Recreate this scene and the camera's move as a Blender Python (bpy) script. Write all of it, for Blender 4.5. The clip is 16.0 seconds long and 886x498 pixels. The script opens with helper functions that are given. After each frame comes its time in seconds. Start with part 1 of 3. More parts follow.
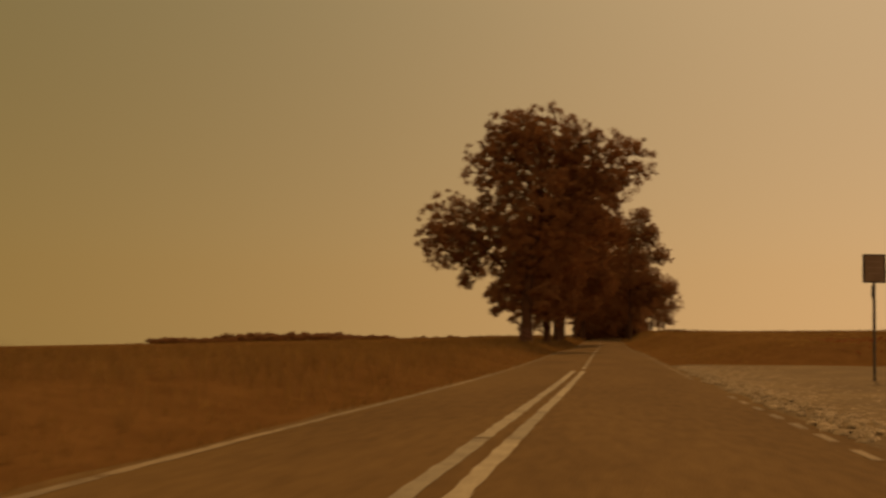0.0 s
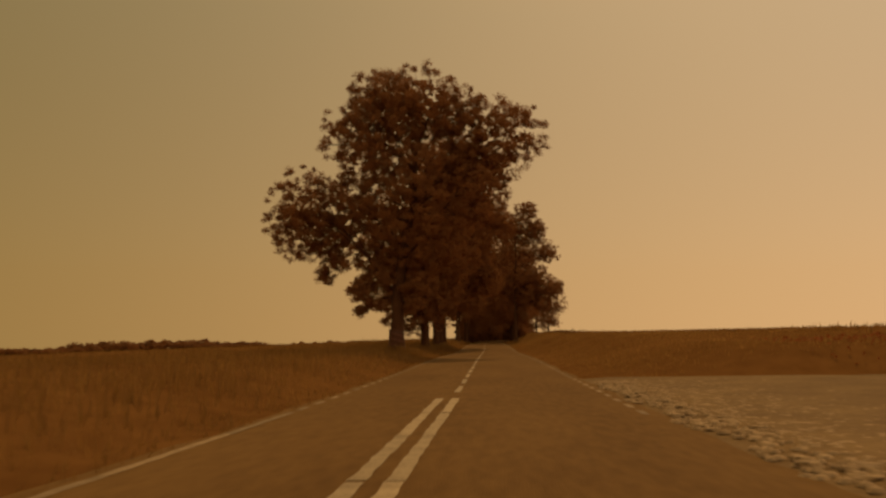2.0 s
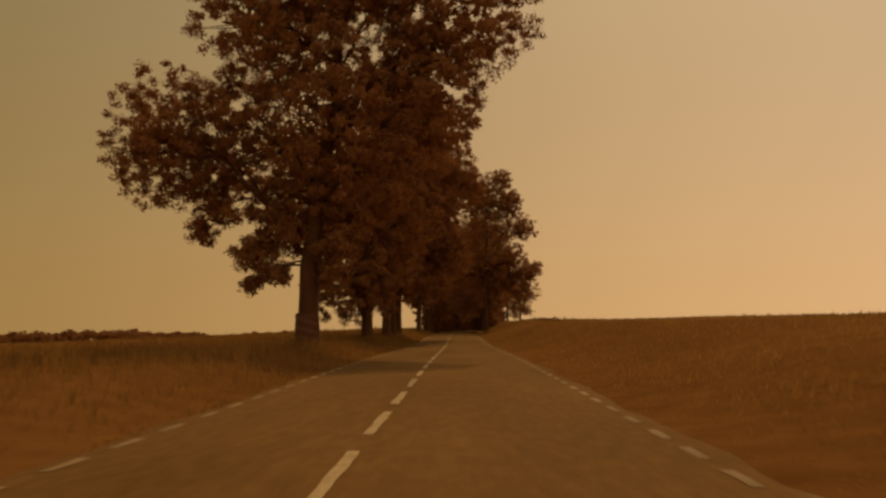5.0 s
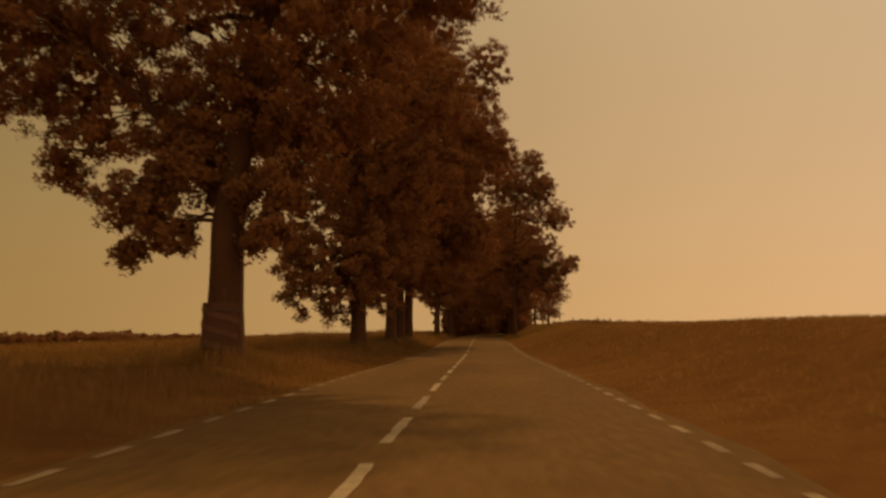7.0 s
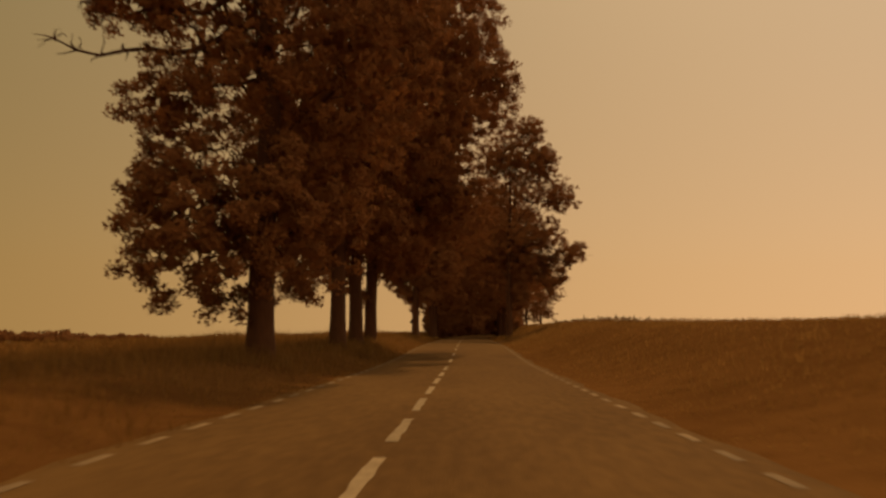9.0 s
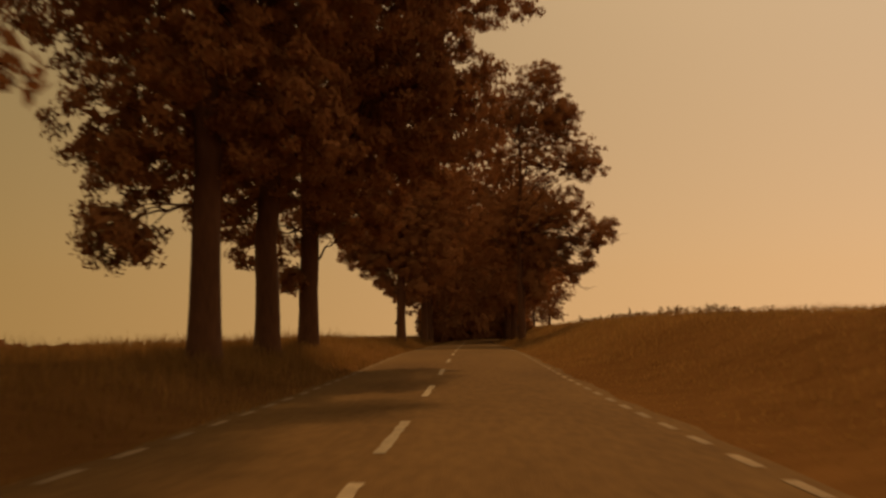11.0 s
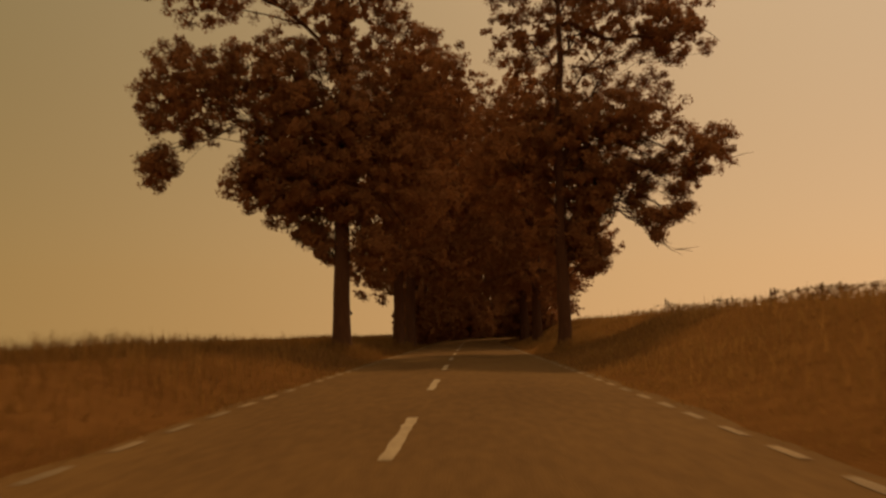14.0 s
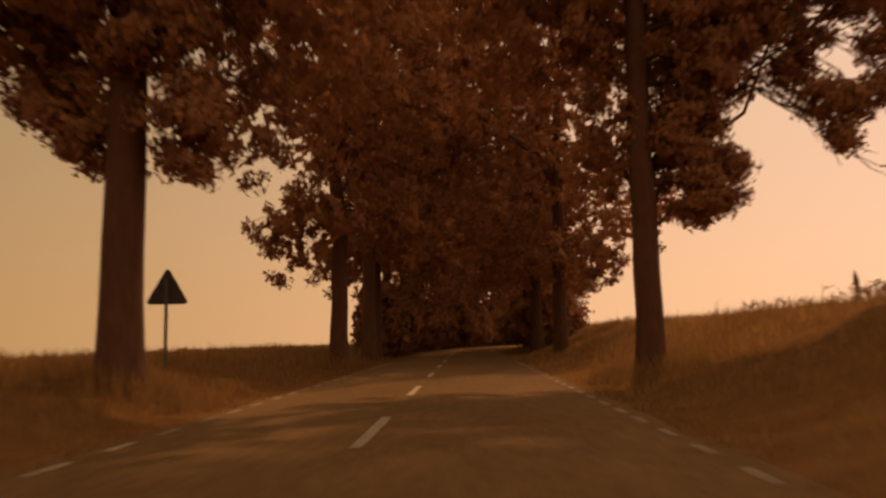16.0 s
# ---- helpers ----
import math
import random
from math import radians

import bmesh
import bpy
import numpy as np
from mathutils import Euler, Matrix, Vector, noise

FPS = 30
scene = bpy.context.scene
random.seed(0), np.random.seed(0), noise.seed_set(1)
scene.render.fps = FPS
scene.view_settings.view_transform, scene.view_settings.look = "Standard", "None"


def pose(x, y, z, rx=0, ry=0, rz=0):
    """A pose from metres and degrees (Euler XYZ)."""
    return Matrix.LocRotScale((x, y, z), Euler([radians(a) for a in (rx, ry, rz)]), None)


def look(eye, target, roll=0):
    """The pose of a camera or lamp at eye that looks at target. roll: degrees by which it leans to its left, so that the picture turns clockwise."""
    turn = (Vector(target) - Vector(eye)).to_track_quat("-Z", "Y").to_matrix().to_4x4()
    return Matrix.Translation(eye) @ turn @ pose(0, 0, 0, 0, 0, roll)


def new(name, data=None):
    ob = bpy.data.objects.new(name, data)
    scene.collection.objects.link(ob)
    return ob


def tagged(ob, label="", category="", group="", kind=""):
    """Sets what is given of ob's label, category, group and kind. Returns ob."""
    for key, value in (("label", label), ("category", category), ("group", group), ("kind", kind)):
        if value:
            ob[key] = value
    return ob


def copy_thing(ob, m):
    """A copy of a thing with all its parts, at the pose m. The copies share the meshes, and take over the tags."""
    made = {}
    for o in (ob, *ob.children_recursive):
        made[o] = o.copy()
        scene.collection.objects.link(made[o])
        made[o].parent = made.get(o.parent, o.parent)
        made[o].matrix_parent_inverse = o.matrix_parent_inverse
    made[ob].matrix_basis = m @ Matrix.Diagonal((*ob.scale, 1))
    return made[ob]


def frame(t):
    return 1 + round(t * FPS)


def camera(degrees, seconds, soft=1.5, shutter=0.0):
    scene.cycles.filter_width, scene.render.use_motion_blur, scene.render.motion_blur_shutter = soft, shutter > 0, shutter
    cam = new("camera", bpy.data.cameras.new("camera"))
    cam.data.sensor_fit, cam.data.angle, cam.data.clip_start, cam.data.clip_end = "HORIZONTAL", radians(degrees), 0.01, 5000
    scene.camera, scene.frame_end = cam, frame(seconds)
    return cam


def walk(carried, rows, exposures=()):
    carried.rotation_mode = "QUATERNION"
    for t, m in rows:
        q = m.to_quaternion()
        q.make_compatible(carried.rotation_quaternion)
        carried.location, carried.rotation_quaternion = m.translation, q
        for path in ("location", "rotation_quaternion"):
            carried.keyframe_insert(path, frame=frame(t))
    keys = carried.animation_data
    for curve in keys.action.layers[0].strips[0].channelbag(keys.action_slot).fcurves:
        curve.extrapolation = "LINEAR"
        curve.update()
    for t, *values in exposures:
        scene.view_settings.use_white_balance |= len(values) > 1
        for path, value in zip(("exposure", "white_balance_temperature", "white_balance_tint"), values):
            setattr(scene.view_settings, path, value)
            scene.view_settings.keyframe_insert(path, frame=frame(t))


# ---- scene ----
cam = camera(54.3, 16.0, soft=2.5, shutter=0.5)
PATH = [
    (0, (0.293, 2.12, 1.122), (-0.089, 4.073, 1.321), 0.8),
    (0.5, (0.208, 4.871, 1.134), (0.013, 6.851, 1.344), 0.3),
    (1, (0.244, 7.343, 1.179), (0.126, 9.329, 1.387), -0.0),
    (1.5, (0.29, 9.732, 1.152), (0.161, 11.716, 1.364), 0.1),
    (2, (0.187, 12.428, 1.15), (0.067, 14.413, 1.36), -0.2),
    (2.5, (0.117, 15.358, 1.085), (0.02, 17.343, 1.31), -0.2),
    (3, (0.155, 18.355, 1.068), (0.084, 20.343, 1.274), -0.6),
    (3.5, (0.218, 21.305, 1.117), (0.162, 23.297, 1.293), -0.6),
    (6, (0.307, 37.182, 1.158), (0.252, 39.171, 1.355), 0.0),
    (6.5, (0.296, 40.683, 1.099), (0.214, 42.671, 1.299), -0.0),
    (7, (0.184, 44.445, 1.145), (0.08, 46.433, 1.339), 0.1),
    (7.5, (0.098, 48.321, 1.184), (-0.001, 50.309, 1.386), 0.1),
    (8, (0.059, 52.252, 1.156), (-0.028, 54.24, 1.358), -0.2),
    (8.5, (-0.028, 56.313, 1.117), (-0.107, 58.301, 1.324), 0.1),
    (9, (-0.032, 60.336, 1.135), (-0.106, 62.325, 1.332), 0.3),
    (11.5, (-0.131, 81.959, 1.035), (-0.208, 83.946, 1.25), -0.7),
    (12, (-0.216, 86.386, 1.088), (-0.3, 88.372, 1.308), -0.3),
    (12.5, (-0.298, 91.131, 1.097), (-0.364, 93.118, 1.314), -0.2),
    (13, (-0.305, 96.23, 1.177), (-0.366, 98.217, 1.393), -0.8),
    (13.5, (-0.343, 100.743, 1.247), (-0.412, 102.734, 1.433), -0.9),
    (14, (-0.447, 105.178, 1.251), (-0.52, 107.167, 1.453), -0.8),
    (14.5, (-0.484, 109.765, 1.343), (-0.545, 111.753, 1.555), -0.4),
    (15, (-0.457, 114.46, 1.361), (-0.493, 116.449, 1.571), -0.5),
    (15.5, (-0.296, 119.12, 1.375), (-0.341, 121.107, 1.594), -1.4),
    (16, (-0.243, 123.706, 1.395), (-0.309, 125.693, 1.611), -0.9),
]
M = 1.3                                        # metres to one unit of the plan: a car's camera, 1.2 m over the road
walk(cam, [(t, look(Vector(eye) * M, Vector(target) * M, roll)) for t, eye, target, roll in PATH],
     [(0, 0.31, 6530, 16), (6, 0.38, 6530, 18), (12, 0.45, 6490, 21), (13, 0.37, 6470, 20.5), (14, 0.4, 6450, 20.5), (14.5, 0.75, 6040, 29.5), (15, 0.8, 6050, 32.5), (16, 0.92, 6060, 38)])

# ---- sky and sun ----
SUN_EL, SUN_AZ = radians(50), radians(15)      # above the horizon, to the right of the road
world = bpy.data.worlds.new("sky")
scene.world = world
world.use_nodes = True
wn = world.node_tree.nodes
sky = wn.new("ShaderNodeTexSky")
sky.sky_type, sky.sun_disc = "NISHITA", False
sky.sun_elevation, sky.sun_rotation = SUN_EL, SUN_AZ
sky.air_density, sky.dust_density, sky.ozone_density = 0.65, 2.6, 1.0
tint = wn.new("ShaderNodeMix")                 # a hazy, sepia evening, warmer away from the sun
tint.data_type, tint.blend_type = "RGBA", "MULTIPLY"
tint.inputs[0].default_value = 1.0
side, part_way, haze = wn.new("ShaderNodeTexCoord"), wn.new("ShaderNodeSeparateXYZ"), wn.new("ShaderNodeMapRange")
warm = wn.new("ShaderNodeMix")
warm.data_type = "RGBA"
warm.inputs[6].default_value, warm.inputs[7].default_value = (0.90, 0.503, 0.143, 1), (0.965, 0.604, 0.268, 1)
haze.inputs["From Min"].default_value, haze.inputs["From Max"].default_value = -1.04, 0.05   # dullest ahead to the left
across = wn.new("ShaderNodeVectorMath")
across.operation = "DOT_PRODUCT"
across.inputs[1].default_value = (1.0, -0.5, 0.0)
world.node_tree.links.new(side.outputs["Generated"], part_way.inputs[0])
world.node_tree.links.new(side.outputs["Generated"], across.inputs[0])
world.node_tree.links.new(across.outputs["Value"], haze.inputs[0])
world.node_tree.links.new(haze.outputs[0], warm.inputs[0])
world.node_tree.links.new(warm.outputs[2], tint.inputs[7])
clear = wn.new("ShaderNodeVectorMath")             # haze evens out the lowest degrees of the sky
clear.operation = "MAXIMUM"
clear.inputs[1].default_value = (-1.0, -1.0, 0.075)
world.node_tree.links.new(side.outputs["Generated"], clear.inputs[0])
world.node_tree.links.new(clear.outputs[0], sky.inputs[0])
world.node_tree.links.new(sky.outputs[0], tint.inputs[6])
veil, mist = wn.new("ShaderNodeMix"), wn.new("ShaderNodeMix")   # a bright even haze over the whole sky
veil.data_type = mist.data_type = "RGBA"
veil.inputs[6].default_value, veil.inputs[7].default_value = (3.17, 1.87, 0.455, 1), (7.85, 4.7, 2.04, 1)
mist.inputs[0].default_value = 0.7
world.node_tree.links.new(haze.outputs[0], veil.inputs[0])
world.node_tree.links.new(tint.outputs[2], mist.inputs[6])
height, high = wn.new("ShaderNodeMapRange"), wn.new("ShaderNodeMix")   # paler and greener higher up
high.data_type, high.blend_type = "RGBA", "MULTIPLY"
height.inputs["From Min"].default_value, height.inputs["From Max"].default_value = 0.02, 0.36
high.inputs[7].default_value = (0.742, 0.94, 1.19, 1)
world.node_tree.links.new(part_way.outputs[2], height.inputs[0])
world.node_tree.links.new(height.outputs[0], high.inputs[0])
world.node_tree.links.new(veil.outputs[2], high.inputs[6])
world.node_tree.links.new(high.outputs[2], mist.inputs[7])
world.node_tree.links.new(mist.outputs[2], wn["Background"].inputs[0])
wn["Background"].inputs[1].default_value = 0.073
sun = new("sun", bpy.data.lights.new("sun", "SUN"))
sun.data.energy, sun.data.angle, sun.data.color = 1.15, radians(2.0), (1.0, 0.62, 0.23)
sun_way = Vector((math.sin(SUN_AZ) * math.cos(SUN_EL), math.cos(SUN_AZ) * math.cos(SUN_EL), math.sin(SUN_EL)))
sun.matrix_world = look(sun_way * 100, (0, 0, 0))


# ---- materials ----
def material(name, dark, light, scale=4.0, rough=0.9, fine=40.0, bump=0.3, bump_scale=60.0, stretch=(1, 1, 1), vary="", metal=0.0, shine=0.3, spread=0.2):
    """Two colours mixed by coarse and fine noise, with a bump; vary: 'island' or 'object' adds a shift of brightness for each piece."""
    m = bpy.data.materials.new(name)
    m.use_nodes = True
    nt = m.node_tree
    link = nt.links.new
    b = nt.nodes["Principled BSDF"]
    b.inputs["Roughness"].default_value = rough
    b.inputs["Metallic"].default_value = metal
    b.inputs["Specular IOR Level"].default_value = shine
    geo = nt.nodes.new("ShaderNodeTexCoord")
    mp = nt.nodes.new("ShaderNodeMapping")
    mp.inputs["Scale"].default_value = stretch
    link(geo.outputs["Object"], mp.inputs[0])
    n1, n2, n3 = (nt.nodes.new("ShaderNodeTexNoise") for _ in range(3))
    for n, s, det in ((n1, scale, 5), (n2, fine, 3), (n3, bump_scale, 4)):
        n.inputs["Scale"].default_value, n.inputs["Detail"].default_value = s, det
        link(mp.outputs[0], n.inputs["Vector"])
    add = nt.nodes.new("ShaderNodeMath")
    add.operation = "MULTIPLY_ADD"
    add.inputs[1].default_value = 0.45
    link(n2.outputs[0], add.inputs[0])
    half = nt.nodes.new("ShaderNodeMath")
    half.operation = "MULTIPLY"
    half.inputs[1].default_value = 0.55
    link(n1.outputs[0], half.inputs[0])
    link(half.outputs[0], add.inputs[2])
    ramp = nt.nodes.new("ShaderNodeValToRGB")
    ramp.color_ramp.elements[0].position, ramp.color_ramp.elements[0].color = 0.34, (*dark, 1)
    ramp.color_ramp.elements[1].position, ramp.color_ramp.elements[1].color = 0.66, (*light, 1)
    link(add.outputs[0], ramp.inputs[0])
    out = ramp.outputs[0]
    if vary:
        src = nt.nodes.new("ShaderNodeNewGeometry").outputs["Random Per Island"] if vary == "island" else nt.nodes.new("ShaderNodeObjectInfo").outputs["Random"]
        hsv = nt.nodes.new("ShaderNodeHueSaturation")
        rng_ = nt.nodes.new("ShaderNodeMapRange")
        rng_.inputs["To Min"].default_value, rng_.inputs["To Max"].default_value = 1 - spread, 1 + spread
        link(src, rng_.inputs[0])
        link(rng_.outputs[0], hsv.inputs["Value"])
        link(out, hsv.inputs["Color"])
        out = hsv.outputs[0]
    link(out, b.inputs["Base Color"])
    if bump:
        bp = nt.nodes.new("ShaderNodeBump")
        bp.inputs["Strength"].default_value = bump
        bp.inputs["Distance"].default_value = 0.02
        link(n3.outputs[0], bp.inputs["Height"])
        link(bp.outputs[0], b.inputs["Normal"])
    return m


def see_through(m, share):
    """Lets part of the light through thin leaves and blades."""
    nt = m.node_tree
    b = nt.nodes["Principled BSDF"]
    tr, mix = nt.nodes.new("ShaderNodeBsdfTranslucent"), nt.nodes.new("ShaderNodeMixShader")
    mix.inputs[0].default_value = share
    nt.links.new(b.inputs["Base Color"].links[0].from_socket, tr.inputs["Color"])
    nt.links.new(b.outputs[0], mix.inputs[1])
    nt.links.new(tr.outputs[0], mix.inputs[2])
    nt.links.new(mix.outputs[0], nt.nodes["Material Output"].inputs["Surface"])
    b.inputs["Specular IOR Level"].default_value = 0.15
    return m


ASPHALT = material("asphalt", (0.121, 0.064, 0.02), (0.189, 0.105, 0.034), scale=0.5, fine=9, rough=0.92, shine=0.06, bump=0.5, bump_scale=70, stretch=(1, 0.25, 1))
PAINT = material("worn_paint", (0.22, 0.155, 0.083), (0.41, 0.315, 0.185), scale=3, fine=22, rough=0.8, vary="object")
EDGE_PAINT = material("faded_edge_paint", (0.17, 0.108, 0.047), (0.31, 0.215, 0.115), scale=3, fine=16, rough=0.85, vary="object")
SOIL = material("meadow_soil", (0.116, 0.053, 0.016), (0.19, 0.091, 0.028), scale=0.12, fine=1.7, bump=0.6, bump_scale=3, shine=0.0, rough=1.0)
GRAVEL = material("pale_gravel", (0.125, 0.071, 0.025), (0.225, 0.14, 0.054), shine=0.15, scale=0.7, fine=8, bump=0.8, bump_scale=25)
STONE = material("cobble_stone", (0.25, 0.165, 0.083), (0.41, 0.285, 0.155), scale=4, fine=25, vary="object")
GRASS = see_through(material("dry_grass", (0.21, 0.108, 0.029), (0.335, 0.188, 0.056), scale=0.25, fine=2.0, bump=0, vary="island"), 0.45)
# dry grass again, its colour raised to stand in for light on the bank
LIT_GRASS = see_through(material("lit_dry_grass", (0.255, 0.136, 0.039), (0.4, 0.232, 0.072), scale=0.25, fine=2.0, bump=0, vary="island"), 0.5)
BARK = material("bark", (0.072, 0.0285, 0.01), (0.12, 0.05, 0.018), scale=3, fine=14, bump=1.0, bump_scale=12, stretch=(1, 1, 0.25))
LEAF = see_through(material("leaf", (0.295, 0.132, 0.047), (0.335, 0.153, 0.056), scale=0.5, fine=3, bump=0, vary="island", spread=0.1), 0.3)
STEEL = material("weathered_steel", (0.085, 0.06, 0.04), (0.14, 0.105, 0.075), scale=8, fine=40, rough=0.6, bump=0.1, metal=0.3)
DARK_STEEL = material("dark_steel", (0.03, 0.02, 0.015), (0.055, 0.04, 0.03), scale=8, fine=40, rough=0.6, bump=0.1)
PLATE = material("brown_plate", (0.2, 0.12, 0.068), (0.26, 0.16, 0.095), scale=3, fine=20, rough=0.6, bump=0.1)
PALE_BAR = material("pale_lettering", (0.26, 0.165, 0.1), (0.33, 0.215, 0.135), scale=3, fine=20, rough=0.6, bump=0.1)
FADED = material("faded_stripe", (0.135, 0.055, 0.029), (0.18, 0.078, 0.042), scale=4, fine=20, rough=0.8, bump=0.1)
DULL_RED = material("dull_red_paint", (0.095, 0.038, 0.018), (0.135, 0.055, 0.027), scale=4, fine=20, rough=0.8, bump=0.1)
WEED = see_through(material("dry_weed", (0.16, 0.082, 0.026), (0.26, 0.145, 0.05), scale=3, fine=20, bump=0, vary="island"), 0.25)
PETAL = see_through(material("poppy_petal", (0.24, 0.07, 0.022), (0.36, 0.12, 0.04), scale=2, fine=9, bump=0, vary="island"), 0.3)


# ---- plan of the land ----
def knots(pairs):
    a, b = zip(*pairs)
    return lambda y: np.interp(y, a, b)


_mid = knots([(-60, -0.5), (0, -0.55), (30, -0.56), (55, -0.70), (70, -0.77), (110, -1.05), (135, -1.25), (190, -1.6)])
_rise = knots([(-60, 0.28), (0, 0.28), (8, 0.26), (16, 0.18), (24, 0.13), (32, 0.13), (40, 0.14), (48, 0.18), (56, 0.2), (64, 0.19), (72, 0.15),
               (80, 0.12), (88, 0.11), (96, 0.17), (104, 0.30), (112, 0.43), (120, 0.48), (132, 0.53), (145, 0.57), (160, 0.64), (200, 0.9), (300, 1.2), (2000, 1.2)])
_bank = knots([(-60, 0.5), (20, 0.6), (36, 0.95), (50, 1.35), (75, 1.5), (90, 1.5), (110, 1.8), (127, 1.97), (150, 2.08), (200, 2.4), (400, 2.8)])
_verge = knots([(-60, 0.3), (60, 0.3), (90, 0.35), (115, 0.5), (140, 0.45), (200, 0.4)])


def road_mid(y):
    """Where the centre line runs; past 172 m the road bends to the right."""
    y = np.asarray(y, float)
    return _mid(y) + 9.0 * np.maximum(0, (y - 172) / 60) ** 2


def road_z(y):
    y = np.asarray(y, float)
    return (_rise(y - 4) + _rise(y - 2) + 2 * _rise(y) + _rise(y + 2) + _rise(y + 4)) / 6


def ease(a, b, v):
    t = np.clip((v - a) / (b - a), 0, 1)
    return t * t * (3 - 2 * t)


LEFT, RIGHT = -2.32, 2.95                       # edges of the asphalt from the centre line


def ground_z(x, y):
    x, y = np.asarray(x, float), np.asarray(y, float)
    u, rz = x - road_mid(y), road_z(y)
    foot = 3.3 + 15 * (1 - ease(32.5, 37.5, y))    # the bank stands back at the side road
    right = ease(foot, foot + 5.5, u) * (_bank(y) - rz) + (0.018 + 0.028 * ease(30, 36, y) * (1 - ease(48, 72, y))) * np.clip(u - 10, 0, 60)
    left = ease(-LEFT + 0.3, 5.2, -u) * _verge(y) - 0.032 * np.clip(-u - 9, 0, 1500)
    hump = 0.10 * np.sin(x * 0.31 + 1.3 * np.sin(y * 0.11)) * np.sin(y * 0.23 + x * 0.07) * ease(4.5, 9, np.abs(u))
    under = -0.05 * (1 - ease(2.9, 3.6, np.abs(u)))
    apron = -0.08 * ease(2.6, 3.0, u) * (1 - ease(7.0, 8.0, u)) * ease(3, 6, y) * (1 - ease(33, 36, y))
    return rz + right + left + hump + under + apron


# ---- mesh helpers ----
def mesh_ob(name, verts, faces, mat, parent=None, smooth=False):
    me = bpy.data.meshes.new(name)
    me.from_pydata(verts, [], faces)
    me.materials.append(mat)
    if smooth:
        me.polygons.foreach_set("use_smooth", [True] * len(me.polygons))
    ob = new(name, me)
    ob.parent = parent
    return ob


def part(name, bm, mat, parent, label=""):
    me = bpy.data.meshes.new(name)
    bm.to_mesh(me)
    bm.free()
    me.materials.append(mat)
    ob = new(name, me)
    ob.parent = parent
    return tagged(ob, label)


def array_mesh(name, verts, quads, mat, parent=None):
    """A mesh of many quads from two numpy arrays."""
    me = bpy.data.meshes.new(name)
    n, k = quads.shape
    me.vertices.add(len(verts))
    me.vertices.foreach_set("co", verts.astype(np.float32).ravel())
    me.loops.add(n * k)
    me.loops.foreach_set("vertex_index", quads.astype(np.int32).ravel())
    me.polygons.add(n)
    me.polygons.foreach_set("loop_start", np.arange(0, n * k, k, dtype=np.int32))
    me.update(calc_edges=True)
    me.materials.append(mat)
    ob = new(name, me)
    ob.parent = parent
    return ob


def box(bm, sx, sy, sz, at=(0, 0, 0), bevel=0.0, turn=None):
    r = bmesh.ops.create_cube(bm, size=1.0, matrix=Matrix.LocRotScale(at, turn, (sx, sy, sz)))
    if bevel:
        es = {e for v in r["verts"] for e in v.link_edges}
        bmesh.ops.bevel(bm, geom=list(es), offset=bevel, segments=2, affect="EDGES")


def tube(verts, faces, pts, radii, n=6):
    """Adds a bent, tapered tube to the lists."""
    k0 = len(verts)
    up = Vector((0.31, 0.2, 0.93))
    for i, (p, r) in enumerate(zip(pts, radii)):
        d = (Vector(pts[min(i + 1, len(pts) - 1)]) - Vector(pts[max(i - 1, 0)])).normalized()
        a = d.cross(up if abs(d.dot(up)) < 0.95 else Vector((1, 0, 0))).normalized()
        b = d.cross(a)
        for j in range(n):
            t = 2 * math.pi * j / n
            verts.append(tuple(Vector(p) + (a * math.cos(t) + b * math.sin(t)) * r))
    for i in range(len(pts) - 1):
        for j in range(n):
            q = k0 + i * n
            faces.append((q + j, q + (j + 1) % n, q + n + (j + 1) % n, q + n + j))
    faces.append(tuple(k0 + (len(pts) - 1) * n + j for j in range(n)))


# ---- ground, road and side road ----
xs = sorted(set([-1500, -900, -600, -400, -250, -160, -110, -80, -60, -45, -35, -28, -22] + [-18 + 0.75 * i for i in range(49)] + [20, 23, 27, 32, 40, 50, 62, 75, 95, 130, 200, 300, 500, 900, 1500]))
ys = [-300, -150, -80] + [-40 + 1.5 * i for i in range(160)] + [205, 215, 230, 250, 275, 300, 340, 400, 500, 700, 1000, 1500, 2500]
gx, gy = np.meshgrid(np.array(xs), np.array(ys, float))
gx = gx + np.where(np.abs(gx) < 25, road_mid(gy), 0)
gv = np.stack([gx, gy, ground_z(gx, gy)], -1).reshape(-1, 3)
w = len(xs)
gi = (np.arange(len(ys) - 1)[:, None] * w + np.arange(w - 1)[None]).ravel()
ground = array_mesh("ground", gv, np.stack([gi, gi + 1, gi + w + 1, gi + w], -1), SOIL)
ground.data.polygons.foreach_set("use_smooth", [True] * len(ground.data.polygons))
tagged(ground, "dry brown meadow and field soil beside the road", "ground", kind="structure")

yy = np.concatenate([np.arange(-40, 200, 1.0), np.arange(200, 340, 4.0)])
wob = 0.05 * np.sin(yy * 0.9) + 0.04 * np.sin(yy * 2.3 + 1)
cols = [LEFT - 0.12 + wob, LEFT * 0.5 + 0 * yy, 0.3 + 0 * yy, 1.6 + 0 * yy, RIGHT + 0.12 + wob[::-1]]
crown = [-0.03, 0.015, 0.03, 0.015, -0.03]
rv = np.stack([np.stack([road_mid(yy) + c, yy, road_z(yy) + z], -1) for c, z in zip(cols, crown)], 1).reshape(-1, 3)
ri = (np.arange(len(yy) - 1)[:, None] * 5 + np.arange(4)[None]).ravel()
road = array_mesh("road", rv, np.stack([ri, ri + 1, ri + 6, ri + 5], -1), ASPHALT)
tagged(road, "narrow worn grey asphalt country road with faded markings", "road", kind="structure")


